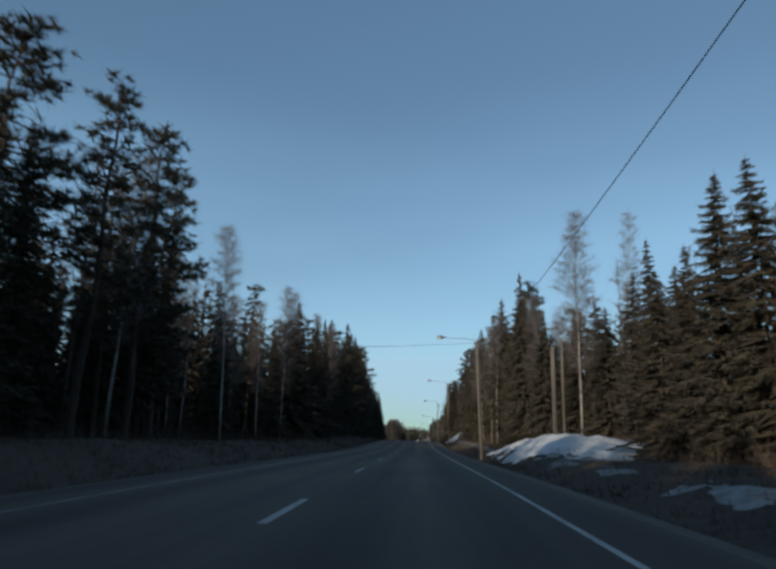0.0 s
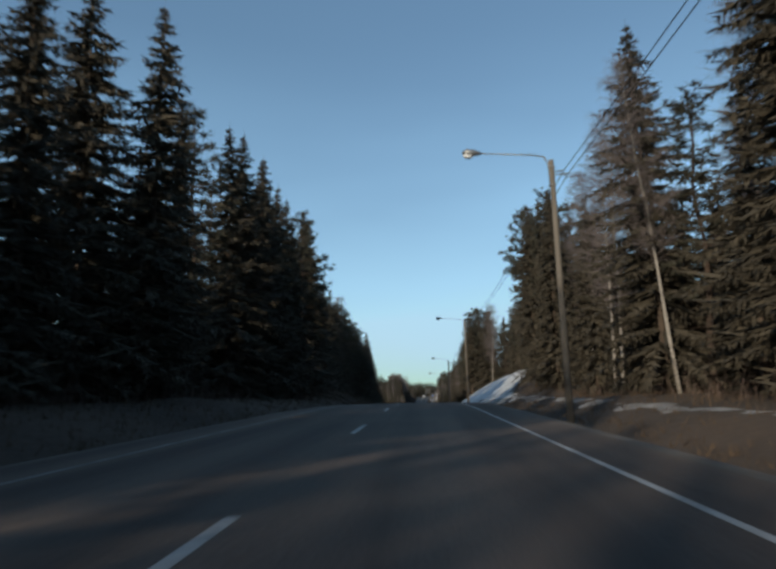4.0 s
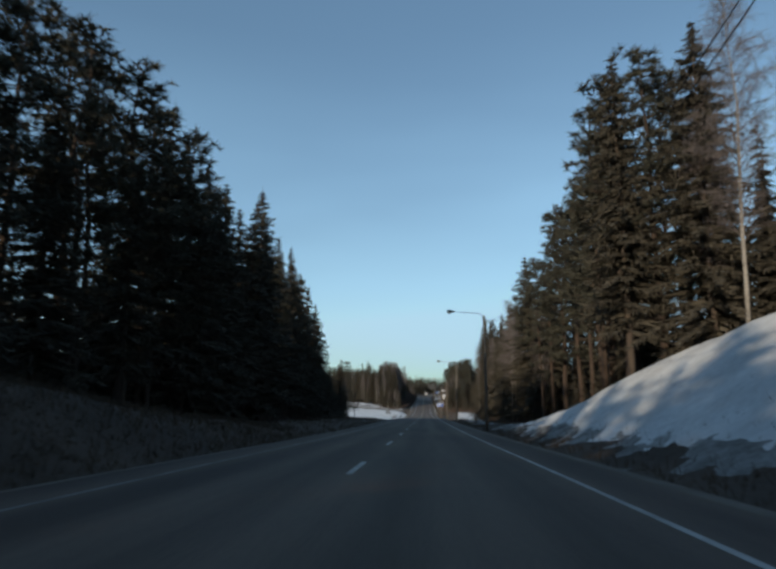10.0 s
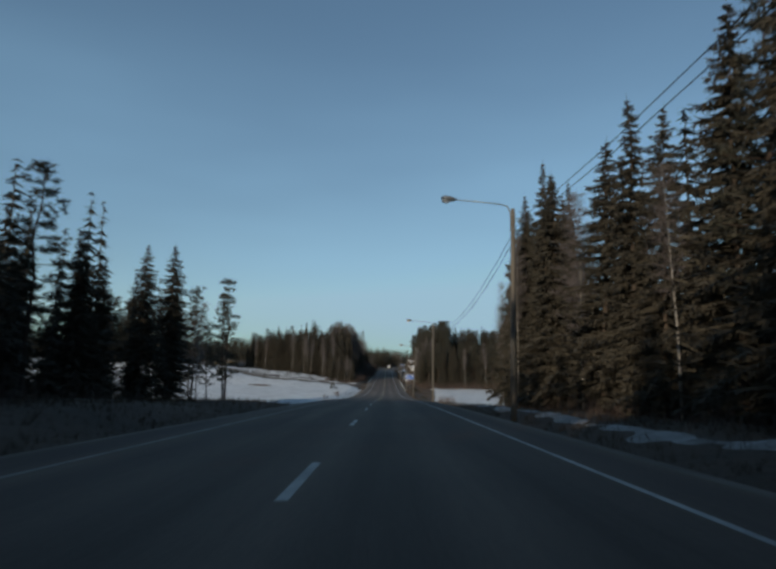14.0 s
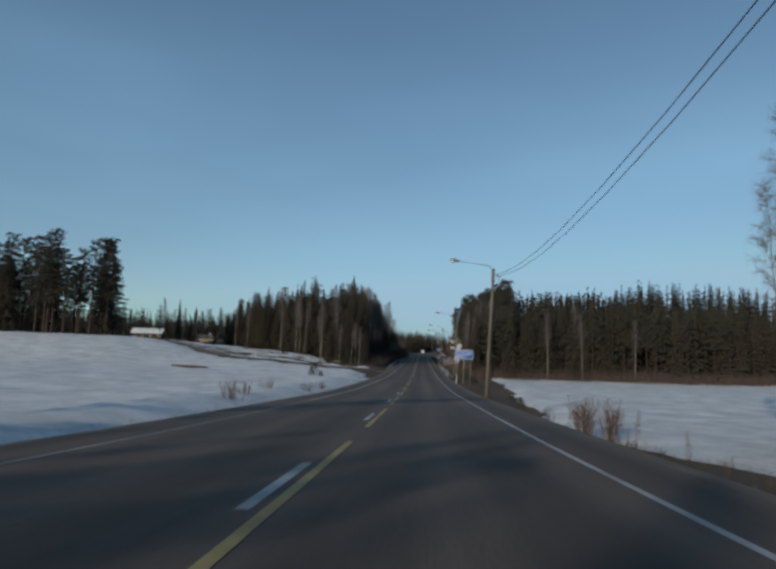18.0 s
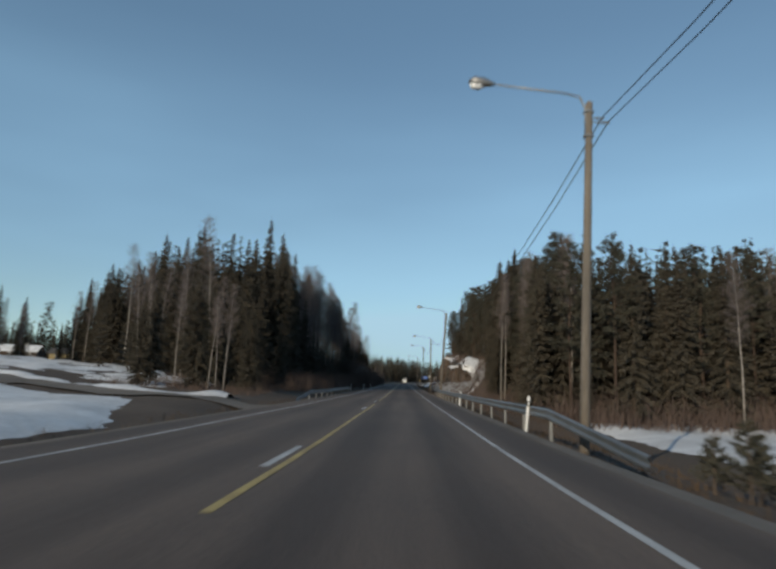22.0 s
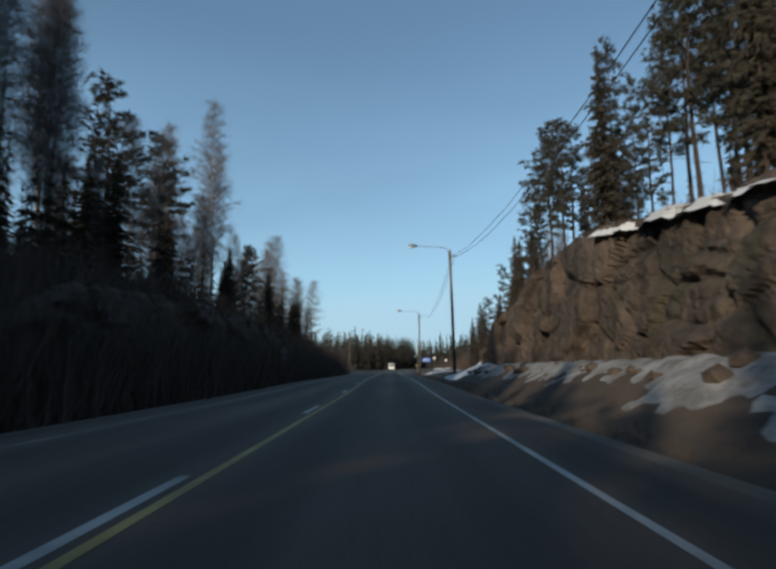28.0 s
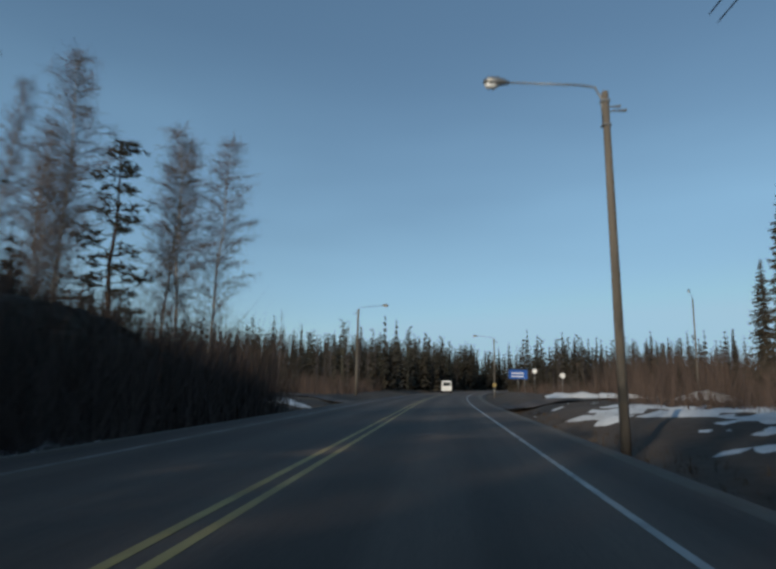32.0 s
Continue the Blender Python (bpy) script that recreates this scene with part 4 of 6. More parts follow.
plant("pine", -18.5, 67, 17, 1.0)
plant("birch", -16.5, 79, 19, .9)
plant("birch", -16.0, 73, 18.5, .9)
plant("birch", -15.4, 95, 19, .8)
for x, y in ((-20.5, 236), (-21.5, 240), (-20, 244), (-22, 249), (-20.2, 253), (-19.5, 257.5), (-20.5, 262), (-18.8, 265.5)):
    plant("pine", x, y, 23.2, 1.25, 1)
plant("birch", 12.4, 97, 21, 1.0)
plant("birch", 12.0, 101, 19, .9, 5)
plant("birch", 12.8, 120, 20, 1.0, 4)
plant("spruce", -18.5, 324, 19.5, 1.0)
plant("birch", 12.8, 372, 18, .8, 4)
plant("birch", 14.6, 385, 18, .8, 3)
plant("birch", 16.6, 397, 18, .7, 3)
plant("pine", -17.5, 371, 11.5, .9, which=3)
plant("pine", -20.0, 374, 9.0, .9, which=1)

for x, y, h in ((12.6, 147, 19), (13.8, 152, 21), (12.4, 157, 21), (14.6, 161, 22), (13.6, 166, 22), (15.2, 170, 21), (17.4, 173, 20), (16.6, 165, 22)):
    plant("pine" if y > 164 else "spruce", x, y, h, .88, 1.5)
# spruce stand beyond the field, with birches in front
def stand_top(x, y):
    return min(float(np.interp(-x, [16, 33, 55, 72, 80], [28.5, 30, 28.5, 25, 20])), 23 + .28 * max(0, y - 558) if x > -30 else 99)


for n in range(30):
    x = -17.5 - n * 1.8 + rng.uniform(-.6, .6)
    y = 556 + 1.15 * max(0, -x - 22) + rng.uniform(-1, 4)
    plant(choose((.86, .10, .04)), x, y, (stand_top(x, y) - ground_z(x, y)) * rng.uniform(.62, .88), rng.uniform(.9, 1.15), 1.2)
for n in range(27):
    x = -17.5 - n * 2.0 + rng.uniform(-.6, .6)
    y = 565 + 1.15 * max(0, -x - 22) + rng.uniform(-1, 4)
    kind, h = choose((.8, .18, .02)), (stand_top(x, y) - ground_z(x, y)) * rng.uniform(.85, 1.06)
    if kind == "spruce" and n % 2:
        second_row.append((x, y, h))
    else:
        plant(kind, x, y, h, rng.uniform(.75, .95), 1.2)
for x, y, h in ((-22.5, 598, 24.5), (-27, 590, 23), (-25.5, 583, 23), (-18.0, 571, 22), (-17.6, 577, 20), (-20.5, 574, 24.5), (-19.5, 583, 19), (-21.4, 591, 23), (-18.5, 596, 15), (-24, 586, 22), (-25, 596, 19)):
    plant("spruce", x, y, h, .9, 1)
for x, y, h in ((-22, 553, 19), (-27, 558, 16), (-33, 565, 15), (-34.4, 566, 16), (-36, 568, 15), (-42, 575, 19), (-57, 592, 15), (-63, 599, 14)):
    plant("birch", x, y, h, .95, 2.5, which=3)
for n in range(13):
    plant("spruce", -13.5 - rng.uniform(0, 10), 533 + n * 1.8, rng.uniform(7, 10.5), rng.uniform(.9, 1.15), 1.5)
for x, y, h in ((-14.4, 533.5, 9), (-15.2, 534, 8), (-16.5, 536, 10), (-19, 535, 9), (-24, 539, 11)):
    plant("birch", x, y, h, .9, 3, which=3)
# small group of trees before the houses
for x, y, h in ((-89.3, 615, 16.2), (-82.8, 614, 14), (-86, 618, 10.5), (-77, 619, 9.5)):
    plant("spruce", x, y, h, .8, 1)
for x, y, h in ((-91.5, 608, 15.5), (-86, 612, 13), (-81.5, 612, 12.5), (-93.5, 609, 13)):
    plant("birch", x, y, h, .7, 1.5)
plant("pine", -79, 616, 13.5, .9, 1)
# birch grove
def grove_edge(y):
    return float(np.interp(y, [596, 617, 640, 662], [-21.5, -20.5, -17.5, -15.5]))


for n in range(64):
    y = 598 + n * .82 + rng.uniform(-.5, .5)
    x = grove_edge(y) - rng.uniform(0, 8) * (1 if y < 640 else .6)
    plant("birch", x, y, (30.8 - stand_z(x, y)) * rng.uniform(.80, 1.03), rng.uniform(.8, 1.1), 1.6)
for x, y, h in ((-14.8, 667, 20), (-17.4, 676, 19.5), (-19.2, 668, 18), (-22, 672, 17)):
    plant("birch", x, y, h, .9, 1.2, which=0)
for n in range(30):
    y = 650 + n * 1.8 + rng.uniform(-1, 1)
    plant("birch", -15.5 - rng.uniform(0, 10), y, rng.uniform(8, 13.5), rng.uniform(.8, 1.1), 2.0)
for x, y, h in ((-14.5, 645, 7), (-15.5, 650, 9), (-17, 662, 8), (-15, 672, 6.5), (-17.5, 681, 8), (-15.5, 689, 6), (-14.2, 697, 7), (-16.5, 707, 8), (-15, 716, 6)):
    plant("spruce", x, y, h, 1.25, 2)
for x, y, h in ((-18.5, 655, 16), (-20, 668, 17), (-20.6, 661, 14.5), (-18.6, 664, 12), (-24.4, 718, 18)):
    plant("pine", x, y, h, 1.1, 2, which=2)
for x, y, h in ((-16.5, 705, 17), (-19, 712, 18), (-22, 722, 18), (-21, 735, 19), (-21.1, 748, 20), (-17.6, 749, 20), (-19.4, 747, 20.5), (-26.5, 741, 18)):
    plant("birch", x, y, h, 1.2, 1.5, which=2 if h > 19 else 0)
for n in range(26):
    plant("birch" if n % 3 else "spruce", -14.2 - rng.uniform(0, 9), 642 + n * 3.7 + rng.uniform(-1, 1), rng.uniform(8, 12.5) if n % 3 else rng.uniform(6, 9), .8, 2.5)
plant("pine", -22.4, 743, 17.5, 1.35, 1, which=3)
for x, y, h in ((14.5, 668, 15), (15.6, 672, 15.5), (14.8, 677, 14), (17, 670, 16), (14.4, 664, 13), (16, 681, 13.5)):
    plant("pine", x, y, h, .95, 2)

# forest front beyond the eastern field
for row in range(2):
    x = 14.5
    while x < 118:
        kind, px, py = choose((.42, .55, .03)), x + rng.uniform(-.7, .7), 537 + row * 5 + rng.uniform(-1, 2.5) + .05 * x
        h = rng.uniform(15.4, 16.5) + row * .8
        if row and kind == "spruce":
            second_row.append((px, py, h))
        else:
            plant(kind, px, py, h, rng.uniform(.85, 1.1), 1.2)
        x += 2.0 + row * .7
for n in range(13):
    plant(choose((.3, .55, .15)), 14.5 + rng.uniform(0, 5), 546 + n * 3.0, rng.uniform(14, 16.5) if n < 7 else rng.uniform(13, 15.5), .9, 1.5)
for x, y, h in ((15.5, 541, 17), (16.8, 546, 18), (13.9, 551, 16), (14.2, 558, 17), (28, 535.5, 15), (36, 537, 15), (48, 538, 14)):
    plant("birch", x, y, h, .95, 2, which=3)
for n in range(16):
    plant(choose((.45, .45, .1)), 12.4 + rng.uniform(0, 3.5), 541 + n * 1.6, rng.uniform(13, 15.5), .9, 1.5)
for x, y, h in ((10.6, 550.5, 14), (11.3, 552.5, 14.5), (12.4, 545, 13)):
    plant("birch", x, y, h, .8, 3, which=3)
# pines on top of the rock
for n in range(46):
    y = 584 + n * 2.1
    plant("pine" if n % 9 else "spruce", 15.0 + rng.uniform(0, 8), y, float(np.interp(y, [584, 605, 630, 660, 680], [11, 13, 17.5, 17, 13.5])) * rng.uniform(.9, 1.12), rng.uniform(.65, .95), 1.8)
for n in range(72):
    y = 574 + (n % 36) * 2.0 + rng.uniform(-1, 1)
    x = (17.5 if n < 36 else 22.5) + rng.uniform(0, 5)
    top = float(np.interp(x, [17, 20, 24, 28], [25.3, 27.5, 30, 32])) + .045 * (y - 590)
    plant("spruce" if n % 5 == 0 and n < 36 else "pine", x, y, (top - stand_z(x, y)) * rng.uniform(.82, 1.04), rng.uniform(.95, 1.25), 1.5)
for x, y, h in ((14.2, 566, 15), (15.2, 569, 16), (13.8, 571.5, 14.5), (16, 573, 16), (14.6, 576, 13), (17, 577.5, 14), (15.6, 580.5, 11.5)):
    plant(choose((.6, .4, 0)), x, y, h, 1.1, 1.5)
for x, y, h in ((12.5, 684, 5), (13.5, 688, 7), (12.0, 693, 4), (14.5, 696, 8), (16, 703, 9), (13.2, 700, 5)):
    plant("spruce", x, y, h, 1.1, 2)
for x, y, h in ((17.0, 697, 15), (18.6, 701, 18), (19.4, 705, 20), (21.5, 703, 20), (20.6, 709, 20), (22.8, 708, 21), (24, 712, 20), (21.5, 714, 18), (25.5, 706, 19), (18.0, 708, 16)):
    plant(choose((.75, .15, .1)), x, y, h, .85, 1.5)
for x, y, h in ((22.5, 699, 20), (24.5, 702, 21), (26, 704, 20), (23.5, 706, 21)):
    plant("birch", x, y, h, .7, 1.5)
for x, y, h in ((28, 756, 19), (30.5, 752, 22), (33, 747, 20), (36, 758, 18), (31, 766, 14)):
    plant("spruce", x, y, h, .8, 1.5)
for x, y, h in ((16.3, 716, 12), (16, 722, 12), (15.6, 728, 10), (17.5, 726, 11), (16.5, 733, 8), (18.6, 737, 8), (14.6, 712, 8)):
    plant(choose((.7, .3, 0)), x, y, h, 1.1, 2)
plant("pine", -21.5, 387, 17, 1.05, 1.5, which=3)
plant("pine", -24.5, 383, 15, 1.05, 1.5, which=1)
plant("pine", -26.5, 388, 13, 1.0, 1.5, which=0)
for x, y, h in ((-13.6, 668, 7), (-14.2, 676, 9), (-13.4, 684, 8), (-14.6, 692, 10), (-13.2, 700, 7.5), (-14.4, 711, 9), (-13.6, 719, 8)):
    plant(choose((.5, .5, 0)), x, y, h, 1.3, 2.5)
for x, y, h in ((10.4, 556, 6), (11.4, 558.5, 8), (10.8, 561.5, 7), (11.9, 563.5, 9), (12.8, 561, 12)):
    plant("spruce", x, y, h, 1.0, 2)
# pine clump on the hill west of the field
for n in range(42):
    plant(choose((.3, .7, 0)), -88 - rng.uniform(0, 40), 548 + rng.uniform(0, 28), rng.uniform(23, 30) * (1 if n < 16 else .82), 1.2, 1.5)

# ---- woods behind, joined ----
def low_spruce(r, wide=1.0):
    """A plain spruce for the depth of the woods: a trunk and rings of drooping boughs."""
    S = Shape()
    S.tube([(0, 0, 0), (0, 0, 18.4)], [.2, .03], 3, False)
    for k in range(12):
        z, R = 1.8 + k * 1.5, 2.7 * (1 - k / 12.4) ** .85
        for j in range(9):
            a = 6.283 * (j + r.uniform(-.35, .35)) / 9 + k
            q = R * r.uniform(.65, 1.15)
            w = (.26 + R * .2) * wide
            v = Vector((-math.sin(a), math.cos(a), r.uniform(-.5, .5))) * w * .6
            c = Vector((0, 0, z + r.uniform(.2, 1.2)))
            S.add((c - v, c + v, c + Vector((math.cos(a) * q, math.sin(a) * q, -q * r.uniform(.3, .55)))), ((0, 1, 2),))
    return S


def mid_spruce(r, layers=15):
    """A spruce of ragged drooping whorls for the second line of trees."""
    S = Shape()
    S.tube([(0, 0, 0), (0, 0, 18.7)], [.2, .03], 3, False)
    for k in range(layers):
        f = k / layers
        z, R = 1.6 + 18 * f, 3.0 * (1 - f) ** .78 + .16
        m = 12 if f < .6 else 8
        for j in range(m):
            a = 6.283 * (j + r.uniform(-.3, .3)) / m + k
            q = R * r.uniform(.6, 1.15)
            d, t = Vector((math.cos(a), math.sin(a), 0)), Vector((-math.sin(a), math.cos(a), 0))
            w = min(.46, .10 + R * .15) * r.uniform(.7, 1.2)
            c = Vector((0, 0, z + r.uniform(0, .9)))
            for e in (-.9, 0, .9):
                o = c + d * q * .12 * abs(e)
                b = d * q * (1 - .25 * abs(e)) * r.uniform(.8, 1.1) + t * w * e * 1.8 + Vector((0, 0, -q * r.uniform(.25, .5)))
                v = (t - d * e * .3 + Vector((0, 0, r.uniform(-.6, .6)))) * w * .5
                S.add((o - v, o + v, o + b), ((0, 1, 2),))
    return S


def low_pine(r, crown=8.5):
    """A plain pine for the depth of the woods: a bare trunk under loose clumps of needles."""
    S = Shape()
    S.tube([(0, 0, 0), (0, 0, 18)], [.24, .05], 3, False)
    for k in range(15):
        a, q = k * 2.4, r.uniform(.3, 1.9) * (1.1 - k / 19)
        c = Vector((math.cos(a) * q, math.sin(a) * q, crown + k * (19.6 - crown) / 15))
        for _ in range(8):
            v = Vector((r.uniform(-1, 1), r.uniform(-1, 1), r.uniform(-.5, .7))).normalized()
            n = v.cross(Vector((r.uniform(-1, 1), r.uniform(-1, 1), r.uniform(-1, 1)))).normalized() * .2
            o = c - v * .3
            S.add((o - n, o + n, o + v * r.uniform(.9, 1.7)), ((0, 1, 2),))
    return S


def low_birch(r):
    S = Shape()
    S.tube([(0, 0, 0), (0, 0, 17)], [.12, .012], 3, False)
    for k in range(110):
        f = r.uniform(.35, 1)
        a, q = r.uniform(0, 6.3), r.uniform(.8, 2.3) * (1.3 - f)
        p = Vector((0, 0, 17 * f))
        t = p + Vector((math.cos(a) * q * 1.4, math.sin(a) * q * 1.4, q * r.uniform(.2, 1.3)))
        s = Vector((-math.sin(a), math.cos(a), 0)) * .035
        S.add((p - s, p + s, t + s * .5, t - s * .5), ((0, 1, 2), (0, 2, 3)))
    return S


def woods(label, spots, make, mat, seed):
    r = random.Random(seed)
    protos = []
    for _ in range(5):
        s = make(r)
        protos.append((np.array([tuple(p) for p in s.v]), np.array(s.t)))
    vs, ts, n = [], [], 0
    for x, y, h in spots:
        pv, pt = protos[r.randrange(5)]
        a = r.uniform(0, 6.28)
        c, s_ = math.cos(a), math.sin(a)
        k = h / 20
        w = k * r.uniform(.85, 1.2)
        q = np.stack([(pv[:, 0] * c - pv[:, 1] * s_) * w + x, (pv[:, 0] * s_ + pv[:, 1] * c) * w + y, pv[:, 2] * k + stand_z(x, y) - .2], 1)
        vs.append(q)
        ts.append(pt + n)
        n += len(q)
    me = mesh_of("background_forest", np.concatenate(vs), np.concatenate(ts), mat)
    return tagged(new("background_forest", me), label, "forest", kind="stuff")


def scatter(r, count, xr, yr, hr, ok=lambda x, y: True):
    out = []
    while len(out) < count:
        x, y = r.uniform(*xr), r.uniform(*yr)
        if ok(x, y):
            out.append((x, y, r.uniform(*hr)))
    return out


_r = random.Random(5)
left_ok = lambda x, y: x < float(np.interp(y, *LEFT_EDGE)) - 8.5
right_ok = lambda x, y: x > float(np.interp(y, *RIGHT_EDGE)) + 8.5
side_ok = lambda x, y: abs(y - float(np.interp(-x, [5.9, 20, 45, 80, 120], [520, 523, 535, 575, 640]))) > 9 and not (-115 < x < -70 and 630 < y < 668) and not (-160 < x < -120 and 690 < y < 730)
spots = scatter(_r, 700, (-62, -19), (-160, 362), (15, 20), left_ok) + scatter(_r, 130, (-160, -62), (-60, 362), (16, 21)) + scatter(_r, 560, (19, 66), (-60, 437), (15, 20), right_ok) + scatter(_r, 160, (120, 175), (396, 560), (14, 20)) + scatter(_r, 90, (66, 150), (0, 396), (16, 22))
_r.shuffle(spots)
near = (scatter(_r, 540, (-40, -17), (-60, 364), (12, 18), lambda x, y: float(np.interp(y, *LEFT_EDGE)) - 20 < x < float(np.interp(y, *LEFT_EDGE)) - 5)
        # the 200 south of y = -4 are unseen, added to shade the start
        + scatter(_r, 200, (-44, -18), (-130, -4), (22, 26)) + scatter(_r, 400, (16, 44), (-40, 410), (12, 18), lambda x, y: float(np.interp(y, *RIGHT_EDGE)) + 5 < x < float(np.interp(y, *RIGHT_EDGE)) + 20))
near += scatter(_r, 230, (-66, -18), (560, 606), (13, 20), lambda x, y: 561 < y - 1.15 * max(0, -x - 22) < 578)
# out of view beside the start, added to keep sun off the right verge
near += scatter(_r, 34, (-27, -18.5), (-14, 23), (19, 22))
# the first 45 are added behind the birches to shade the road
near += scatter(_r, 45, (-34, -24), (626, 684), (13, 15.5)) + scatter(_r, 46, (23, 46), (748, 792), (4.5, 8.5), lambda x, y: abs(y - float(np.interp(x, [3, 16, 40, 90], [757, 758, 764, 790]))) > 7)
near += scatter(_r, 100, (-48, -26), (600, 668), (8.5, 12.5))
near += scatter(_r, 120, (20, 60), (400, 437), (15, 21), lambda x, y: x > float(np.interp(y, *RIGHT_EDGE)) + 4)
woods("close-set dark spruces behind the forest edge, some added for shade", near + second_row, mid_spruce, M_SPRUCE, 12)
young = (scatter(_r, 520, (-27, -12), (-30, 364), (3.5, 8), lambda x, y: float(np.interp(y, *LEFT_EDGE)) - 10 < x < float(np.interp(y, *LEFT_EDGE)) - .5)
         + scatter(_r, 520, (11, 36), (-20, 436), (3, 8), lambda x, y: float(np.interp(y, *RIGHT_EDGE)) + .5 < x < float(np.interp(y, *RIGHT_EDGE)) + 10)
         + scatter(_r, 110, (-40, -14), (556, 606), (4, 9), lambda x, y: x < -15) + scatter(_r, 110, (-25, -13), (598, 646), (3, 6.5)) + scatter(_r, 45, (-30, -15.5), (586, 614), (6.5, 12)) + scatter(_r, 60, (-22, -13), (646, 740), (3, 6)) + scatter(_r, 70, (-24, -13), (628, 705), (4.5, 9)) + scatter(_r, 34, (-10.9, -9.6), (630, 732), (1.5, 4.2), lambda x, y: abs(y - 709.5) > 4)
         + scatter(_r, 70, (12.5, 24), (538, 582), (3, 7)) + scatter(_r, 200, (15, 118), (537, 552), (2.5, 5.5)) + scatter(_r, 170, (15, 118), (540, 552), (12, 18)) + scatter(_r, 190, (-71, -18), (552, 640), (4, 9), lambda x, y: y > 557 + 1.15 * max(0, -x - 22)) + scatter(_r, 170, (14.5, 28), (576, 690), (2.5, 5)) + scatter(_r, 160, (19, 34), (578, 640), (7, 12)) + scatter(_r, 170, (-62, -13), (772, 816), (3, 8)) + scatter(_r, 90, (18, 100), (790, 830), (2, 5)))
hill = scatter(_r, 130, (30, 62), (572, 604), (16.8, 18.4)) + scatter(_r, 190, (62, 130), (572, 606), (20.3, 22.6))
woods("tall spruces on the rise behind the field", hill, mid_spruce, M_SPRUCE, 14)
woods("young spruces filling the forest edge", young, lambda r: mid_spruce(r, 9), M_SPRUCE, 13)
woods("dense dark spruces deeper in the forest", spots[::2], low_spruce, M_SPRUCE, 1)
woods("dense dark pines deeper in the forest", spots[1::2], low_pine, M_PINE, 2)
spots = (scatter(_r, 200, (-80, -20), (574, 640), (14, 20), lambda x, y: side_ok(x, y) and y < 600 - .25 * (x + 20) and y > 574 + 1.15 * max(0, -x - 22))
         + scatter(_r, 520, (-330, -60), (716, 830), (15, 20), side_ok) + scatter(_r, 120, (-92, -55), (640, 720), (12, 17), side_ok) + scatter(_r, 420, (-330, -60), (708, 780), (9, 14), side_ok) + scatter(_r, 200, (-330, -175), (400, 700), (13, 18))
         + scatter(_r, 380, (22, 150), (549, 640), (15, 20), lambda x, y: x > 24 or y < 575) + scatter(_r, 90, (32, 80), (640, 700), (12, 16)))
_r.shuffle(spots)
woods("dark spruce and pine stands beyond the fields", spots[::2] + scatter(_r, 800, (-330, -95), (672, 780), (9.5, 14.5), lambda x, y: side_ok(x, y) and y > 735 + .22 * (x + 143)), lambda r: low_spruce(r, 1.9), M_SPRUCE, 3)
woods("dark pine stands beyond the fields", spots[1::2], lambda r: low_pine(r, 5.5), M_PINE, 4)
far_ok = lambda x, y: abs(x - float(bend(y))) > 13 + (y > 1000) * -8 and not (x > 5 and y < 800 + x * .2)
spots = scatter(_r, 900, (-220, 12), (815, 960), (11.5, 15.5), far_ok) + scatter(_r, 420, (-30, 70), (846, 960), (12, 15.5), lambda x, y: 7.5 < abs(x - float(bend(y))) < 60) + scatter(_r, 800, (10, 380), (830, 980), (9, 12), far_ok) + scatter(_r, 260, (-400, 500), (960, 1060), (8, 11), far_ok)
_r.shuffle(spots)
woods("distant mixed forest at the end of the road", spots[::2], lambda r: low_spruce(r, 1.9), M_SPRUCE, 5)
woods("young conifers closing the distant forest", scatter(_r, 900, (-220, 60), (812, 900), (5, 10.5), far_ok) + scatter(_r, 420, (-25, 60), (846, 930), (6, 11), lambda x, y: 7 < abs(x - float(bend(y))) < 50) + scatter(_r, 1300, (-300, 380), (890, 1020), (6.5, 10.5), lambda x, y: abs(x - float(bend(y))) > 9), lambda r: low_spruce(r, 2.2), M_SPRUCE, 15)
woods("distant pines at the end of the road", spots[1::4], lambda r: low_pine(r, 6.5), M_PINE, 6)
woods("distant leafless birches at the end of the road", spots[3::8] + scatter(_r, 60, (-60, -12), (780, 830), (9, 13), far_ok) + scatter(_r, 70, (12, 90), (800, 840), (6, 10), far_ok), low_birch, M_TWIG, 7)
woods("leafless birches between the conifers", scatter(_r, 24, (-45, -26), (602, 700), (12, 17)) + scatter(_r, 40, (-30, -18), (0, 110), (17, 22)) + scatter(_r, 40, (18, 32), (40, 150), (17, 22)), low_birch, M_TWIG, 8)


# ---- undergrowth and dry grass ----
def blades(name, label, category, spots, size, width, mat, seed, fan=1):
    """Upright thin leaning blades or stems: three-cornered, several to a spot."""
    r = np.random.RandomState(seed)
    p = np.repeat(np.array(spots, float), fan, 0)
    n = len(p)
    p = p + np.c_[r.normal(0, size * .25, (n, 2)), np.zeros(n)] if fan > 1 else p
    h = size * (.3 + r.uniform(0, 1, n) ** 1.6)
    a, lean = r.uniform(0, 6.28, n), r.uniform(0, .8, n)
    tip = p + np.c_[np.cos(a) * lean * h, np.sin(a) * lean * h, h]
    b = r.uniform(0, 6.28, n)
    s = np.c_[np.cos(b), np.sin(b), np.zeros(n)] * width
    v = np.stack([p - s, p + s, tip], 1).reshape(-1, 3)
    return tagged(new(name, mesh_of(name, v, np.arange(len(v)).reshape(-1, 3), mat)), label, category, kind="stuff")


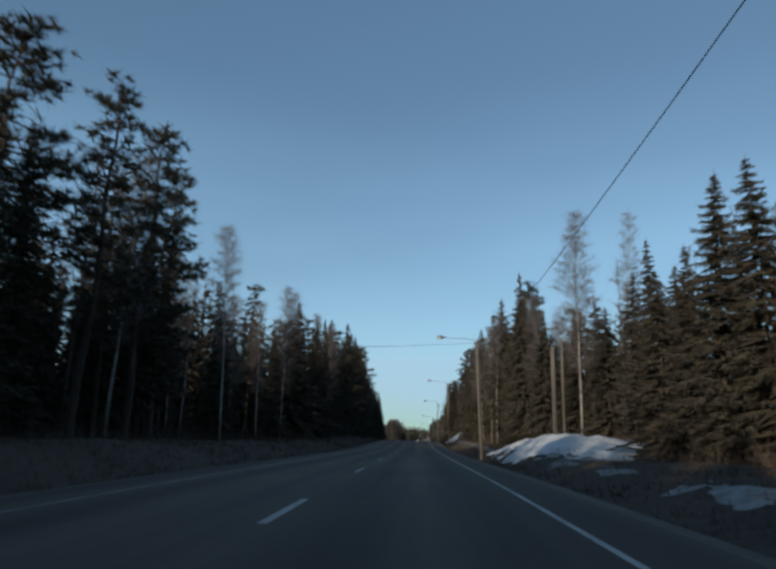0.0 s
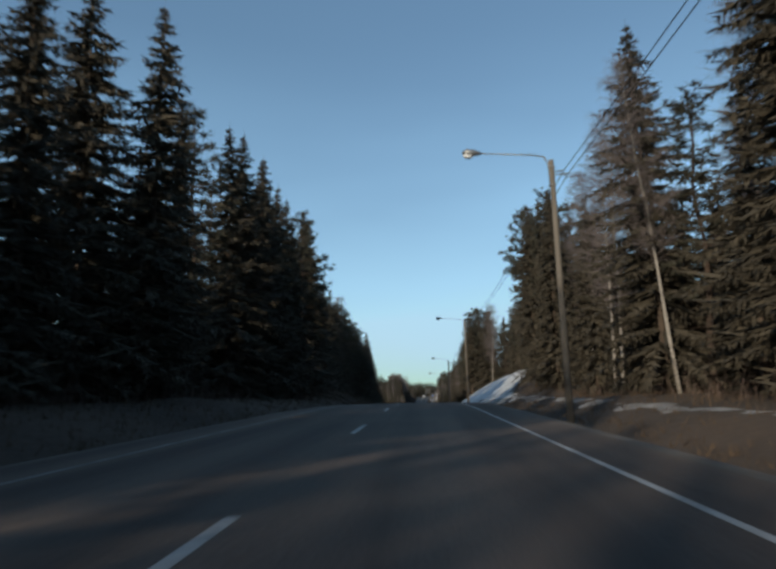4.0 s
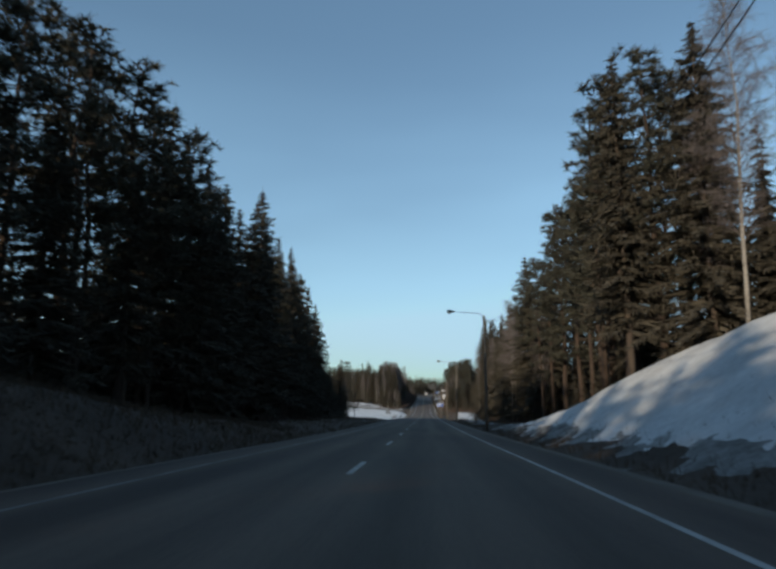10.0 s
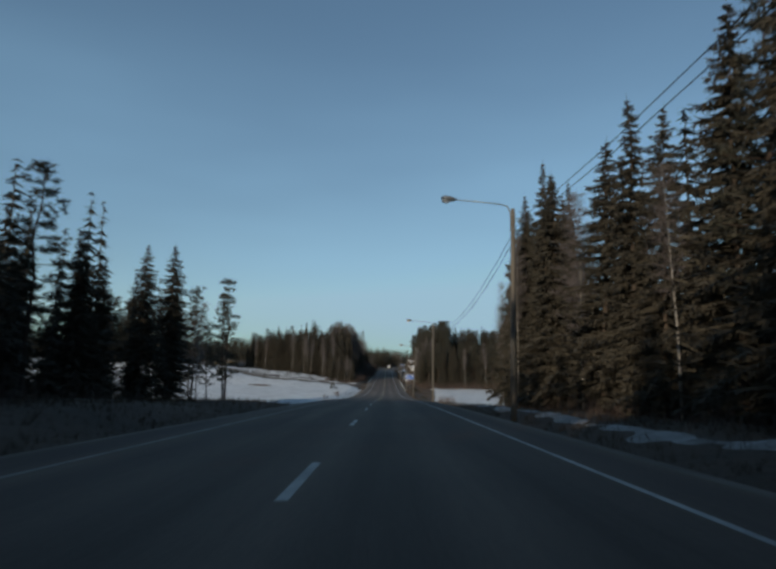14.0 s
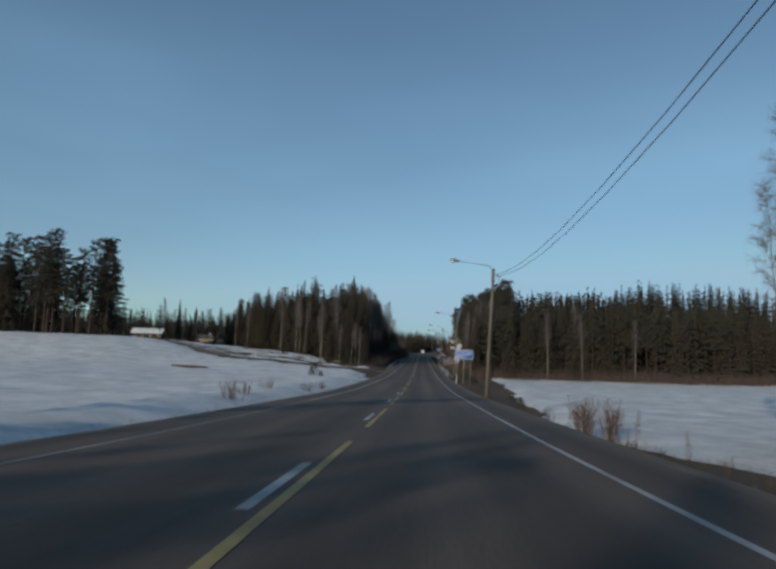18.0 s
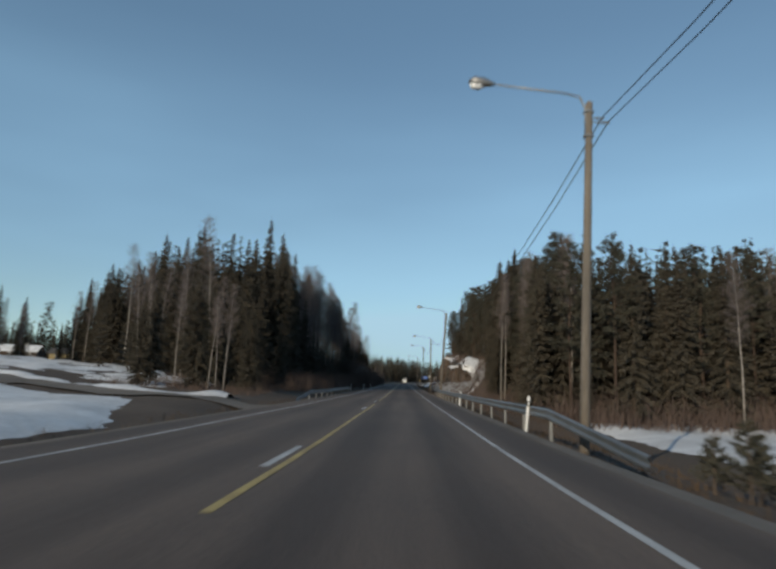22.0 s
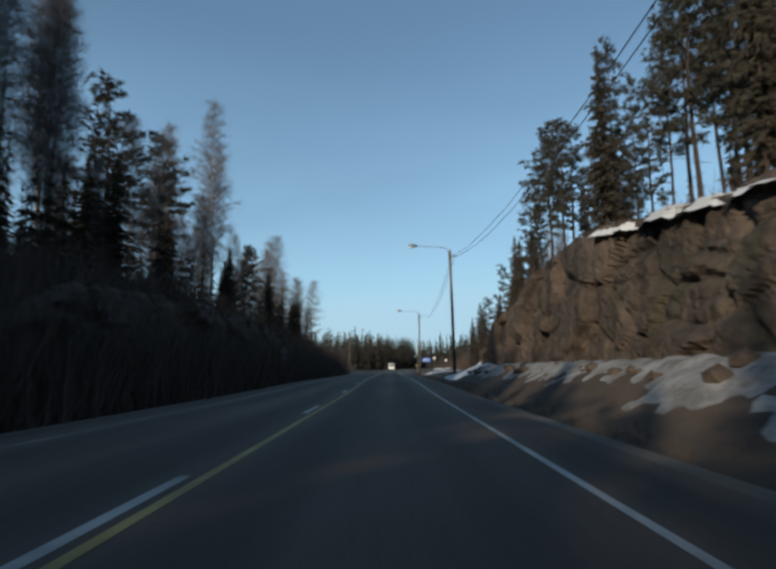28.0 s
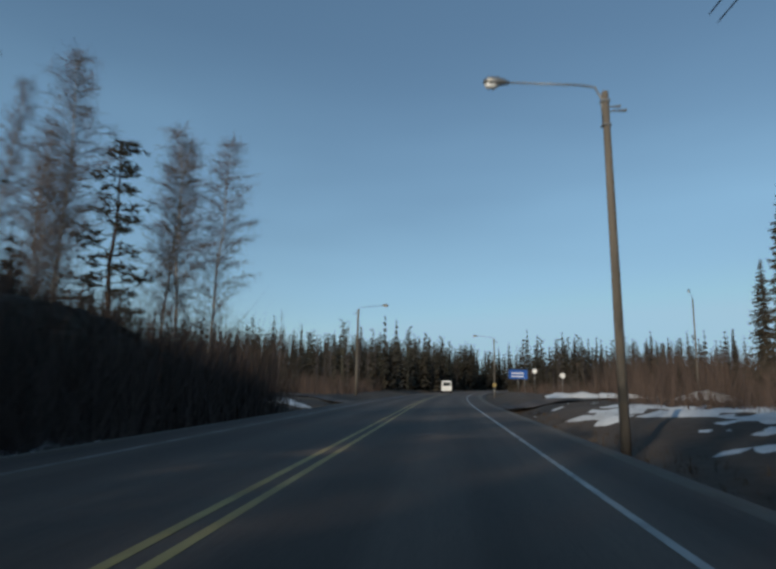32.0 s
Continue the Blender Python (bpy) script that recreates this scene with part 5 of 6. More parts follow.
def strip_spots(seed, n, y0, y1, xf, spread):
    r = np.random.RandomState(seed)
    y = r.uniform(y0, y1, n)
    x = xf(y) + spread * r.uniform(0, 1, n)
    return np.c_[x, y, top_z(x, y) - .03]


for k, (y0, y1) in enumerate(((-20, 180), (180, 370))):
    blades("undergrowth", "dark leafless brush under the forest edge", "brush", strip_spots(20 + k, 5200, y0, y1, lambda y: np.interp(y, *LEFT_EDGE) + 1.0, -9), 1.5, .022, M_BRUSH, 30 + k, 2)
    blades("undergrowth", "brown leafless brush under the forest edge", "brush", strip_spots(40 + k, 5200, y0, y1 + 28, lambda y: np.interp(y, *RIGHT_EDGE) - 1.0, 9), 1.3, .022, M_BRUSH, 50 + k, 2)
blades("undergrowth", "dense dark brush below the birch grove", "brush", strip_spots(60, 11000, 552, 642, lambda y: -10.2 + 0 * y, -9), 1.9, .025, M_BRUSH, 61, 2)
blades("undergrowth", "brown brush on top of the rock", "brush", strip_spots(62, 4500, 634, 738, lambda y: -12.2 + 0 * y, -6), 2.0, .022, M_BRUSH, 63, 2)
blades("undergrowth", "brown brush below the forest", "brush", strip_spots(64, 11000, 533.5, 545, lambda y: 13 + 0 * y, 105), 2.6, .03, M_BRUSH, 65, 2)
blades("undergrowth", "brown brush on top of the rock", "brush", strip_spots(66, 7000, 564, 690, lambda y: 11.2 + 0 * y, 8), 1.2, .02, M_BRUSH, 67, 2)
blades("undergrowth", "brown leafless thicket by the junction", "brush", strip_spots(68, 5000, 690, 752, lambda y: 13 + 0 * y, 26), 2.6, .02, M_BRUSH, 69, 3)
blades("undergrowth", "brown leafless thicket by the junction", "brush", strip_spots(70, 6000, 772, 830, lambda y: -12 + 0 * y, -30), 2.6, .03, M_BRUSH, 71, 2)
blades("undergrowth", "tall brown leafless thicket beyond the side road", "brush", strip_spots(300, 9000, 770, 792, lambda y: 21 + 0 * y, 44), 5.2, .03, M_BRUSH, 301, 2)
blades("undergrowth", "brown leafless thicket beyond the junction", "brush", strip_spots(72, 9000, 785, 850, lambda y: 16 + 0 * y, 90), 2.4, .035, M_BRUSH, 73, 2)
blades("dry_grass", "tufts of dead yellow grass along the verge", "grass", strip_spots(80, 9000, -10, 760, lambda y: EDGE_R + .75 + bend(y), 2.6), .3, .014, M_GRASS, 81, 3)
blades("dry_grass", "tufts of dead yellow grass along the verge", "grass", strip_spots(82, 9000, -10, 760, lambda y: EDGE_L - .75 + bend(y), -2.4), .3, .014, M_GRASS, 83, 3)
blades("dry_grass", "dead brown grass on the bank", "grass", strip_spots(84, 9000, 165, 268, lambda y: EDGE_L - 2 + 0 * y, -8), .35, .02, M_GRASS, 85, 3)
blades("undergrowth", "brown brush below the snowy knoll", "brush", strip_spots(90, 2000, 540, 582, lambda y: 7.2 + 0 * y, 6.3), .7, .018, M_BRUSH, 91, 3)
blades("undergrowth", "dense brown brush along the rock's edge", "brush", strip_spots(94, 9000, 636, 738, lambda y: -11.0 + 0 * y, -4), 2.2, .02, M_BRUSH, 95, 2)
blades("undergrowth", "dark brush in front of the spruce stand", "brush", strip_spots(96, 3000, 531, 560, lambda y: -11.5 + 0 * y, -12.5), .7, .02, M_BRUSH, 97, 2)
for n, (y0, y1) in enumerate(((-10, 180), (180, 368))):
    blades("dry_grass", "dead brown grass between ditch and forest", "grass", strip_spots(98 + n, 7000, y0, y1, lambda y: EDGE_L - 2.5 + 0 * y, -9), .38, .016, M_GRASS, 101 + n, 3)
    blades("dry_grass", "dead brown grass between ditch and forest", "grass", strip_spots(103 + n, 4500, y0, y1, lambda y: EDGE_R + 2.5 + 0 * y, 8), .34, .016, M_GRASS, 105 + n, 3)
blades("dry_grass", "dead brown grass below the guard rail", "grass", strip_spots(107, 3200, 480, 580, lambda y: EDGE_R + 1.4 + 0 * y, 8), .26, .014, M_GRASS, 108, 3)

for n, (y0, y1) in enumerate(((628, 704), (715, 738))):
    blades("undergrowth", "brown brush at the foot of the rock", "brush", strip_spots(92 + n * 200, int((y1 - y0) * 38), y0, y1, lambda y: -8.9 + 0 * y, -2.4), 1.1, .02, M_BRUSH, 93 + n, 2)
    blades("undergrowth", "dark leafless thicket in front of the western rock", "brush", strip_spots(110 + n * 200, int((y1 - y0) * 112), y0, y1, lambda y: -9.5 + 0 * y, -2.2), 3.9, .022, M_BRUSH, 111 + n, 3)

# ---- street lamps and cables ----
LAMPS = [-54, 1.5, 59.0, 113.3, 169.0, 226.0, 282.0, 339.3, 394.0, 448.5, 502.0, 560.3, 612.0, 671.5, 722.4]
LEANS = {339.3: 0.3, 448.5: 2.6, 502.0: 2.0, 560.3: 3.3, 671.5: -1.2, 722.4: -.8, 59.0: -2.2, 226.0: .2}
POLE_X, POLE_H, ARM = 5.7, 10.5, 3.5
LIFTS = {671.5: 1.3, 282.0: .45, 169.0: .2, 502.0: -.35, 560.3: -.3}


def street_lamp(label="weathered wooden street lamp pole with a long steel arm"):
    t = thing("street_lamp", label, "street lamp", group="street lamps along the road")
    part("pole", Shape().tube([(0, 0, -.9), (0, 0, 3), (0, 0, 7), (0, 0, POLE_H - .04), (0, 0, POLE_H)], [.15, .135, .12, .105, .06], 10), M_POLE, t, smooth=True)
    part("arm", Shape().tube([(-.10, -.02, POLE_H - 1.2), (-.12, -.02, POLE_H - .25), (-.3, 0, POLE_H + .14), (-.75, 0, POLE_H + .24), (-ARM + .5, 0, POLE_H + .42)], [.035, .035, .033, .03, .026], 7), M_STEEL, t, smooth=True)
    head = part("lamp_head", Shape().tube([(-ARM + .55, 0, POLE_H + .42), (-ARM + .42, 0, POLE_H + .44), (-ARM + .2, 0, POLE_H + .47), (-ARM - .1, 0, POLE_H + .49), (-ARM - .28, 0, POLE_H + .48)], [.05, .09, .15, .16, .06], 9), M_STEEL, t, smooth=True)
    part("lens", Shape().tube([(-ARM + .22, 0, POLE_H + .37), (-ARM + .05, 0, POLE_H + .32), (-ARM - .14, 0, POLE_H + .34), (-ARM - .24, 0, POLE_H + .40)], [.05, .11, .11, .04], 8), M_LENS, head, smooth=True)
    for z in (POLE_H - 1.15, POLE_H - .35):
        part("bracket", Shape().box(-.16, -.13, z - .03, .13, .13, z + .03, .04), M_STEEL, t)
    for x, z in ((.40, POLE_H - .53), (.58, POLE_H - .67)):
        part("insulator", Shape().tube([(.1, 0, z), (x, 0, z), (x + .05, 0, z + .02)], [.02, .04, .05], 6), M_STEEL, t)
    return t


_lamp = street_lamp()
for n, y in enumerate(LAMPS):
    x = POLE_X + float(bend(y)) - {560.3: .45, 671.5: -.2, 722.4: .35}.get(y, 0)
    x -= math.sin(radians(LEANS.get(y, 0))) * 10.4
    m = Matrix.Translation((x, y, ground_z(x, y) + LIFTS.get(y, 0))) @ Matrix.Rotation(radians(LEANS.get(y, rng.uniform(-.5, .5))), 4, "Y")
    m = m @ Matrix.Translation((0, 0, float(rz(y)) - ground_z(x, y)))
    if n == 0:
        _lamp.matrix_basis = m
    else:
        copy_thing(_lamp, m)
for x, y, turn, label in ((9.2, 816, 0, "weathered wooden street lamp pole beyond the junction"), (-10.5, 779, 180, "wooden street lamp pole with its arm over the road"), (23.5, 763, 60, "slender street lamp on the side road")):
    ob = copy_thing(_lamp, pose(x, y, ground_z(x, y) + .2, 0, 0, turn))
    ob["label"] = label
    if turn == 60:
        ob.scale = (.55, .55, .9)


def cable(label, dx, dz, sag, ys):
    pts = []
    for a, b in zip(ys[:-1], ys[1:]):
        for k in range(9):
            f = k / 9
            y = a + (b - a) * f
            za, zb = (float(rz(q)) + LIFTS.get(q, 0) + POLE_H - dz for q in (a, b))
            pts.append((POLE_X + dx + float(bend(y)), y, za + (zb - za) * f - (.6 if a < 200 else sag) * 4 * f * (1 - f)))
    t = thing("overhead_cable", label, "cable", group="cables between the lamp poles")
    part("wire", Shape().tube(pts, [.019] * len(pts), 4), M_CABLE, t)


cable("black cable strung between the lamp poles", .42, .52, 1.85, LAMPS[2:])
cable("black cable strung between the lamp poles", .60, .66, 1.95, LAMPS)
SZ = float(rz(59.0))
t = thing("service_cable", "thin black cable crossing above the road", "cable")
part("wire", Shape().tube([(5.7, 59.0, SZ + 10.3), (-2, 59, SZ + 9.85), (-9, 59, SZ + 9.65), (-16, 59.2, SZ + 9.75)], [.014] * 4, 4), M_CABLE, t)

for x, y, h in ((13.2, 60.6, 9.0), (13.7, 62.2, 9.4), (14.4, 61.6, 10.0)):
    t = thing("utility_pole", "bare grey wooden pole standing among the trees", "pole", (x, y, ground_z(x, y)), group="poles of the line stand")
    part("shaft", Shape().tube([(0, 0, -.5), (0, 0, h - .05), (0, 0, h)], [.13, .10, .05], 8), M_POLE, t, smooth=True)
    part("cap", Shape().tube([(0, 0, h), (0, 0, h + .05), (0, 0, h + .10)], [.11, .11, .02], 8), M_STEEL, t)

# ---- guard rails ----
def guard_rail(label, x, y0, y1, face, end0=6.0, end1=3.0, lift=0.0):
    t = thing("guard_rail", label, "guard rail")
    prof = [(.0, -.155), (.045, -.12), (.045, -.07), (.0, -.025), (.0, .025), (.045, .07), (.045, .12), (.0, .155)]
    ys = [y0 + k * 1.0 for k in range(int(y1 - y0) + 1)]
    S, k = Shape(), len(prof)
    vs, ts = [], []
    for y in ys:
        drop = .62 * (1 - min(1, (y - y0) / end0)) + .5 * (1 - min(1, (y1 - y) / end1))
        flare = .5 * (1 - min(1, (y - y0) / end0))
        base = float(rz(y)) + .52 + lift - drop
        for back in (0, -.012):
            for px, pz in prof:
                vs.append((x - face * flare + face * (px + back), y, base + pz))
    for i in range(len(ys) - 1):
        for j in range(k - 1):
            for o in (0, k):
                a = i * 2 * k + j + o
                ts += [(a, a + 1, a + 2 * k + 1), (a, a + 2 * k + 1, a + 2 * k)]
        for j in (0, k - 1):
            a, b = i * 2 * k + j, i * 2 * k + j + k
            ts += [(a, b, b + 2 * k), (a, b + 2 * k, a + 2 * k)]
    part("beam", S.add(vs, ts), M_STEEL, t, smooth=False)
    y = y0 + end0
    post = Shape().box(-.045, -.055, -.9, .045, .055, .06, .02).mesh("post", M_POST)
    while y < y1 - end1 + .1:
        p = part("post", post, M_STEEL, t)
        p.location = (x - face * .075, y, float(rz(y)) + .56 + lift)
        y += 4.0
    return t


guard_rail("galvanised steel guard rail with a lowered end", 4.35, 496, 565, -1)
guard_rail("galvanised steel guard rail with a lowered end", -7.6, 531.5, 575, 1, 4, lift=-.18)


def delineator(x, y, lift=0.0):
    t = thing("delineator_post", "white plastic roadside marker post with black band", "marker post", (x, y, ground_z(x, y) + lift), group="roadside marker posts")
    part("post", Shape().tube([(0, 0, -.3), (0, 0, 1.2), (0, 0, 1.25)], [.048, .045, .02], 8), M_WHITE, t, smooth=True)
    part("band", Shape().tube([(0, 0, .90), (0, 0, 1.08)], [.050, .050], 8), M_BLACK, t, smooth=True)
    part("reflector", Shape().box(-.025, -.060, .94, .025, -.048, 1.04), M_LENS, t)
    t.rotation_euler = (0, radians(rng.uniform(1, 6)), 0)


for x, y, l in ((4.0, 471.5, 0), (4.2, 504.5, .1), (-7.7, 575.6, .2), (-7.4, 600, 0), (-7.5, 625, 0), (4.3, 530, 0)):
    delineator(x, y, l)

# ---- direction sign ----
def letters(text, size, at, parent, mat, name="lettering"):
    cu = bpy.data.curves.new(name, "FONT")
    cu.body, cu.size, cu.extrude = text, size, .002
    tmp = new(name + "_source", cu)
    bpy.context.view_layer.update()
    me = bpy.data.meshes.new_from_object(tmp.evaluated_get(bpy.context.evaluated_depsgraph_get()))
    bpy.data.objects.remove(tmp)
    me.materials.clear()
    me.materials.append(mat)
    ob = new(name, me)
    ob.parent = parent
    ob.matrix_basis = pose(*at, 90, 0, 0)
    return ob


SX, SY = 4.62, 486.7
sz = float(rz(SY)) + 2.92
sign = thing("direction_sign", "blue direction sign with white lettering on three grey posts", "road sign", (SX, SY, sz))
W, H = 2.62, 1.36
panel = part("panel", Shape().box(0, 0, 0, W, .03, H, .008), M_BLUE, sign)
for x0, z0, x1, z1 in ((0, 0, W, .035), (0, H - .035, W, H), (0, 0, .035, H), (W - .035, 0, W, H), (0, .655, W, .69), (.52, 0, .55, H), (1.36, .69, 1.39, H)):
    part("white_border", Shape().box(x0, -.006, z0, x1, .0, z1), M_WHITE, panel)
for x0, z0, x1, z1 in ((.62, .84, .64, 1.22), (1.27, .84, 1.29, 1.22), (.62, 1.2, 1.29, 1.22), (.62, .84, 1.29, .86)):
    part("number_frame", Shape().box(x0, -.006, z0, x1, 0, z1), M_WHITE, panel)
letters("1521", .30, (.66, -.004, .93), panel, M_WHITE)
letters("NIKKILÄ", .25, (1.45, -.004, 1.05), panel, M_WHITE)
letters("NICKBY", .25, (1.45, -.004, .78), panel, M_WHITE)
letters("MYYRAS", .25, (.64, -.004, .39), panel, M_WHITE)
letters("MYRAS", .25, (.64, -.004, .12), panel, M_WHITE)


def arrow(x, z, turn, size, parent, mat):
    S = Shape()
    pts = [(-.06, 0), (.06, 0), (.06, .45), (.22, .45), (0, .75), (-.22, .45), (-.06, .45)]
    if turn:
        pts = [(-.25, -.05), (-.12, -.05), (-.12, .30), (.18, .30), (.18, .16), (.42, .38), (.18, .60), (.18, .44), (-.25, .44)]
    vs = [(x + turn * px * size if turn else x + px * size, -.007, z + pz * size) for px, pz in pts]
    tr = [(0, 1, 2), (0, 2, 6), (3, 4, 5)] if not turn else [(0, 1, 2), (0, 2, 8), (2, 3, 8), (3, 7, 8), (4, 5, 6)]
    part("arrow", S.add(vs, tr), mat, parent)


arrow(.27, .78, 0, .62, panel, M_WHITE)
arrow(.25, .12, 1, .62, panel, M_WHITE)
small = part("arrow_plate", Shape().box(.05, 0, -.44, .55, .03, -.02, .008), M_BLACK, sign, "small black plate with a white left arrow")
for x0, z0, x1, z1 in ((.05, -.44, .55, -.41), (.05, -.05, .55, -.02), (.05, -.44, .08, -.02), (.52, -.44, .55, -.02)):
    part("white_border", Shape().box(x0, -.006, z0, x1, 0, z1), M_WHITE, small)
arrow(.32, -.38, -1, .5, small, M_WHITE)
for px in (.32, 1.28, 2.25):
    gz_ = ground_z(SX + px, SY) - sz - .3
    part("post", Shape().tube([(px, .09, gz_), (px, .09, 1.25 if px > .5 else 1.0)], [.038, .038], 8), M_SIGNPOST, sign, smooth=True)
sign.rotation_euler = (0, 0, radians(-4))

# ---- other signs ----
def back_sign(x, y, label):
    z = ground_z(x, y)
    t = thing("road_sign", label, "road sign", (x, y, z))
    part("post", Shape().tube([(0, 0, -.4), (0, 0, 3.5)], [.04, .04], 8), M_STEEL, t, smooth=True)
    part("disc", Shape().tube([(0, -.07, 3.1), (0, -.045, 3.1)], [.33, .33], 20), M_STEEL, t)
    part("plate", Shape().box(-.28, -.07, 2.35, .28, -.045, 2.65, .01), M_STEEL, t)


back_sign(-8.9, 669, "grey back of a round road sign with a plate")


def front_sign(name, x, y, w, h, z0, mat, label, round_=False):
    z = ground_z(x, y)
    t = thing(name, label, "road sign", (x, y, z))
    part("post", Shape().tube([(0, .06, -.3), (0, .06, z0 + h)], [.04, .04], 7), M_STEEL, t, smooth=True)
    if w > 1.2:
        part("post", Shape().tube([(w * .35, .06, -.3), (w * .35, .06, z0 + h)], [.04, .04], 7), M_STEEL, t, smooth=True)
    p = part("panel", Shape().tube([(0, 0, z0 + h / 2), (0, .03, z0 + h / 2)], [h / 2, h / 2], 18) if round_ else Shape().box(-w / 2, 0, z0, w / 2, .03, z0 + h, .01), mat, t)
    if not round_:
        for k in range(2):
            part("text_bar", Shape().box(-w * .36, -.006, z0 + h * (.22 + .34 * k), w * .3, 0, z0 + h * (.34 + .34 * k)), M_WHITE, p)


front_sign("direction_board", 10.6, 792, 2.6, 1.3, 2.4, M_BLUE, "blue direction board on grey posts beside the junction")
front_sign("round_sign", 12.9, 792, .7, .7, 2.9, M_WHITE, "round white road sign on a grey post", True)
front_sign("round_sign", 15.6, 786, .7, .7, 2.3, M_WHITE, "round white road sign on a grey post", True)
front_sign("round_sign", 8.4, 806, .6, .6, 2.0, M_YELLOW, "small yellow road sign on a grey post", True)

# ---- bus shelter in front of the western rock ----
bx_, by_ = -10.9, 709.5
bz_ = ground_z(bx_, by_)
t = thing("bus_shelter", "dark wooden bus shelter with a flat snow-edged roof", "bus shelter", (bx_, by_, bz_), 6)
for k in range(8):
    part("wall_board", Shape().box(-1.1, -1.25 + k * .31, 0, -1.04, -.95 + k * .31, 2.1), M_DARKWOOD, t)
for yy in (-1.28, 1.22):
    for k in range(5):
        part("side_board", Shape().box(-1.04 + k * .36, yy, 0, -.70 + k * .36, yy + .05, 2.1), M_DARKWOOD, t)
part("roof", Shape().box(-1.35, -1.55, 2.1, 1.15, 1.55, 2.24, .03), M_ROOF, t)
part("fascia", Shape().box(1.15, -1.57, 2.06, 1.20, 1.57, 2.28), M_CONCRETE, t)
part("bench", Shape().box(-1.0, -1.1, .42, -.6, 1.1, .48, .02), M_DARKWOOD, t)
part("floor_slab", Shape().box(-1.2, -1.4, -.4, 1.1, 1.4, .02, .02), M_CONCRETE, t)

# ---- houses beyond the western field ----
def house(x, y, turn, L, D, wall_h, roof_h, wall, roof, label, roof_snow=False):
    z = ground_z(x, y)
    t = thing("house", label, "house", (x, y, z), turn)
    S = Shape().box(-L / 2, -D / 2, -.6, L / 2, D / 2, wall_h)
    for s in (-1, 1):
        S.add(((s * L / 2, -D / 2, wall_h), (s * L / 2, D / 2, wall_h), (s * L / 2, 0, wall_h + roof_h)), ((0, 1, 2), (0, 2, 1)))
    part("wall", S, wall, t)
    R = Shape()
    for s in (-1, 1):
        a, b = s * (D / 2 + .5), wall_h - .25
        R.add(((-L / 2 - .5, a, b), (L / 2 + .5, a, b), (L / 2 + .5, 0, wall_h + roof_h + .12), (-L / 2 - .5, 0, wall_h + roof_h + .12),
               (-L / 2 - .5, a, b - .15), (L / 2 + .5, a, b - .15), (L / 2 + .5, 0, wall_h + roof_h - .04), (-L / 2 - .5, 0, wall_h + roof_h - .04)),
              ((0, 1, 2), (0, 2, 3), (4, 6, 5), (4, 7, 6), (0, 4, 5), (0, 5, 1), (0, 3, 7), (0, 7, 4), (1, 5, 6), (1, 6, 2)))
    rf = part("roof", R, M_SNOW if roof_snow else roof, t)
    part("chimney", Shape().box(L * .15, -.35, wall_h + roof_h - .6, L * .15 + .7, .35, wall_h + roof_h + .9, .03), M_CONCRETE, rf)
    n = max(2, int(L / 3.2))
    for k in range(n):
        cx = -L / 2 + (k + .5) * L / n
        w = part("window", Shape().box(cx - .55, -D / 2 - .03, 1.0, cx + .55, -D / 2 + .02, 2.2), M_GLASS_DARK, t)
        for x0, z0, x1, z1 in ((cx - .63, .92, cx + .63, 1.0), (cx - .63, 2.2, cx + .63, 2.28), (cx - .63, 1.0, cx - .55, 2.2), (cx + .55, 1.0, cx + .63, 2.2), (cx - .03, 1.0, cx + .03, 2.2)):
            part("frame", Shape().box(x0, -D / 2 - .06, z0, x1, -D / 2 - .03, z1), M_WHITE, w)
    part("door", Shape().box(L * .33, -D / 2 - .04, 0, L * .33 + .9, -D / 2 + .02, 2.05), M_DARKWOOD, t)


house(-91.5, 650, 12, 9, 6.0, 3.0, 1.1, M_OCHRE, M_ROOF, "small ochre wooden house with a low dark roof")
house(-143, 708, 10, 15, 8, 3.0, 2.2, M_DARKWOOD, M_ROOF, "long low dark brown house with a snow-covered roof", True)

# ---- van ahead at the junction ----
VX, VY = 0.6, 827.0
VZ = float(rz(VY)) + .05
van = thing("van", "white delivery van standing on the road", "van", (VX, VY, VZ), 182)
B = Shape()
prof = [(-2.45, .35), (-2.45, 1.0), (-2.35, 1.15), (-1.5, 1.28), (-.75, 2.12), (-.5, 2.25), (2.4, 2.25), (2.5, 2.1), (2.5, .35)]
vs, ts, n = [], [], len(prof)
for s, inset in ((-1, 0), (1, 0)):
    for py, pz in prof:
        vs.append((s * (.97 - .10 * max(0, pz - 1.2)), py, pz))
for i in range(n):
    j = (i + 1) % n
    ts += [(i, j, n + j), (i, n + j, n + i)]
ts += [(0, i + 1, i) for i in range(1, n - 1)] + [(n, n + i, n + i + 1) for i in range(1, n - 1)]
part("body", B.add(vs, ts), M_WHITE, van)
part("windscreen", Shape().quad((-.78, -1.46, 1.33), (.78, -1.46, 1.33), (.72, -.84, 2.04), (-.72, -.84, 2.04)), M_GLASS_DARK, van)
part("rear_window", Shape().box(-.7, 2.5, 1.3, .7, 2.515, 1.95), M_GLASS_DARK, van)
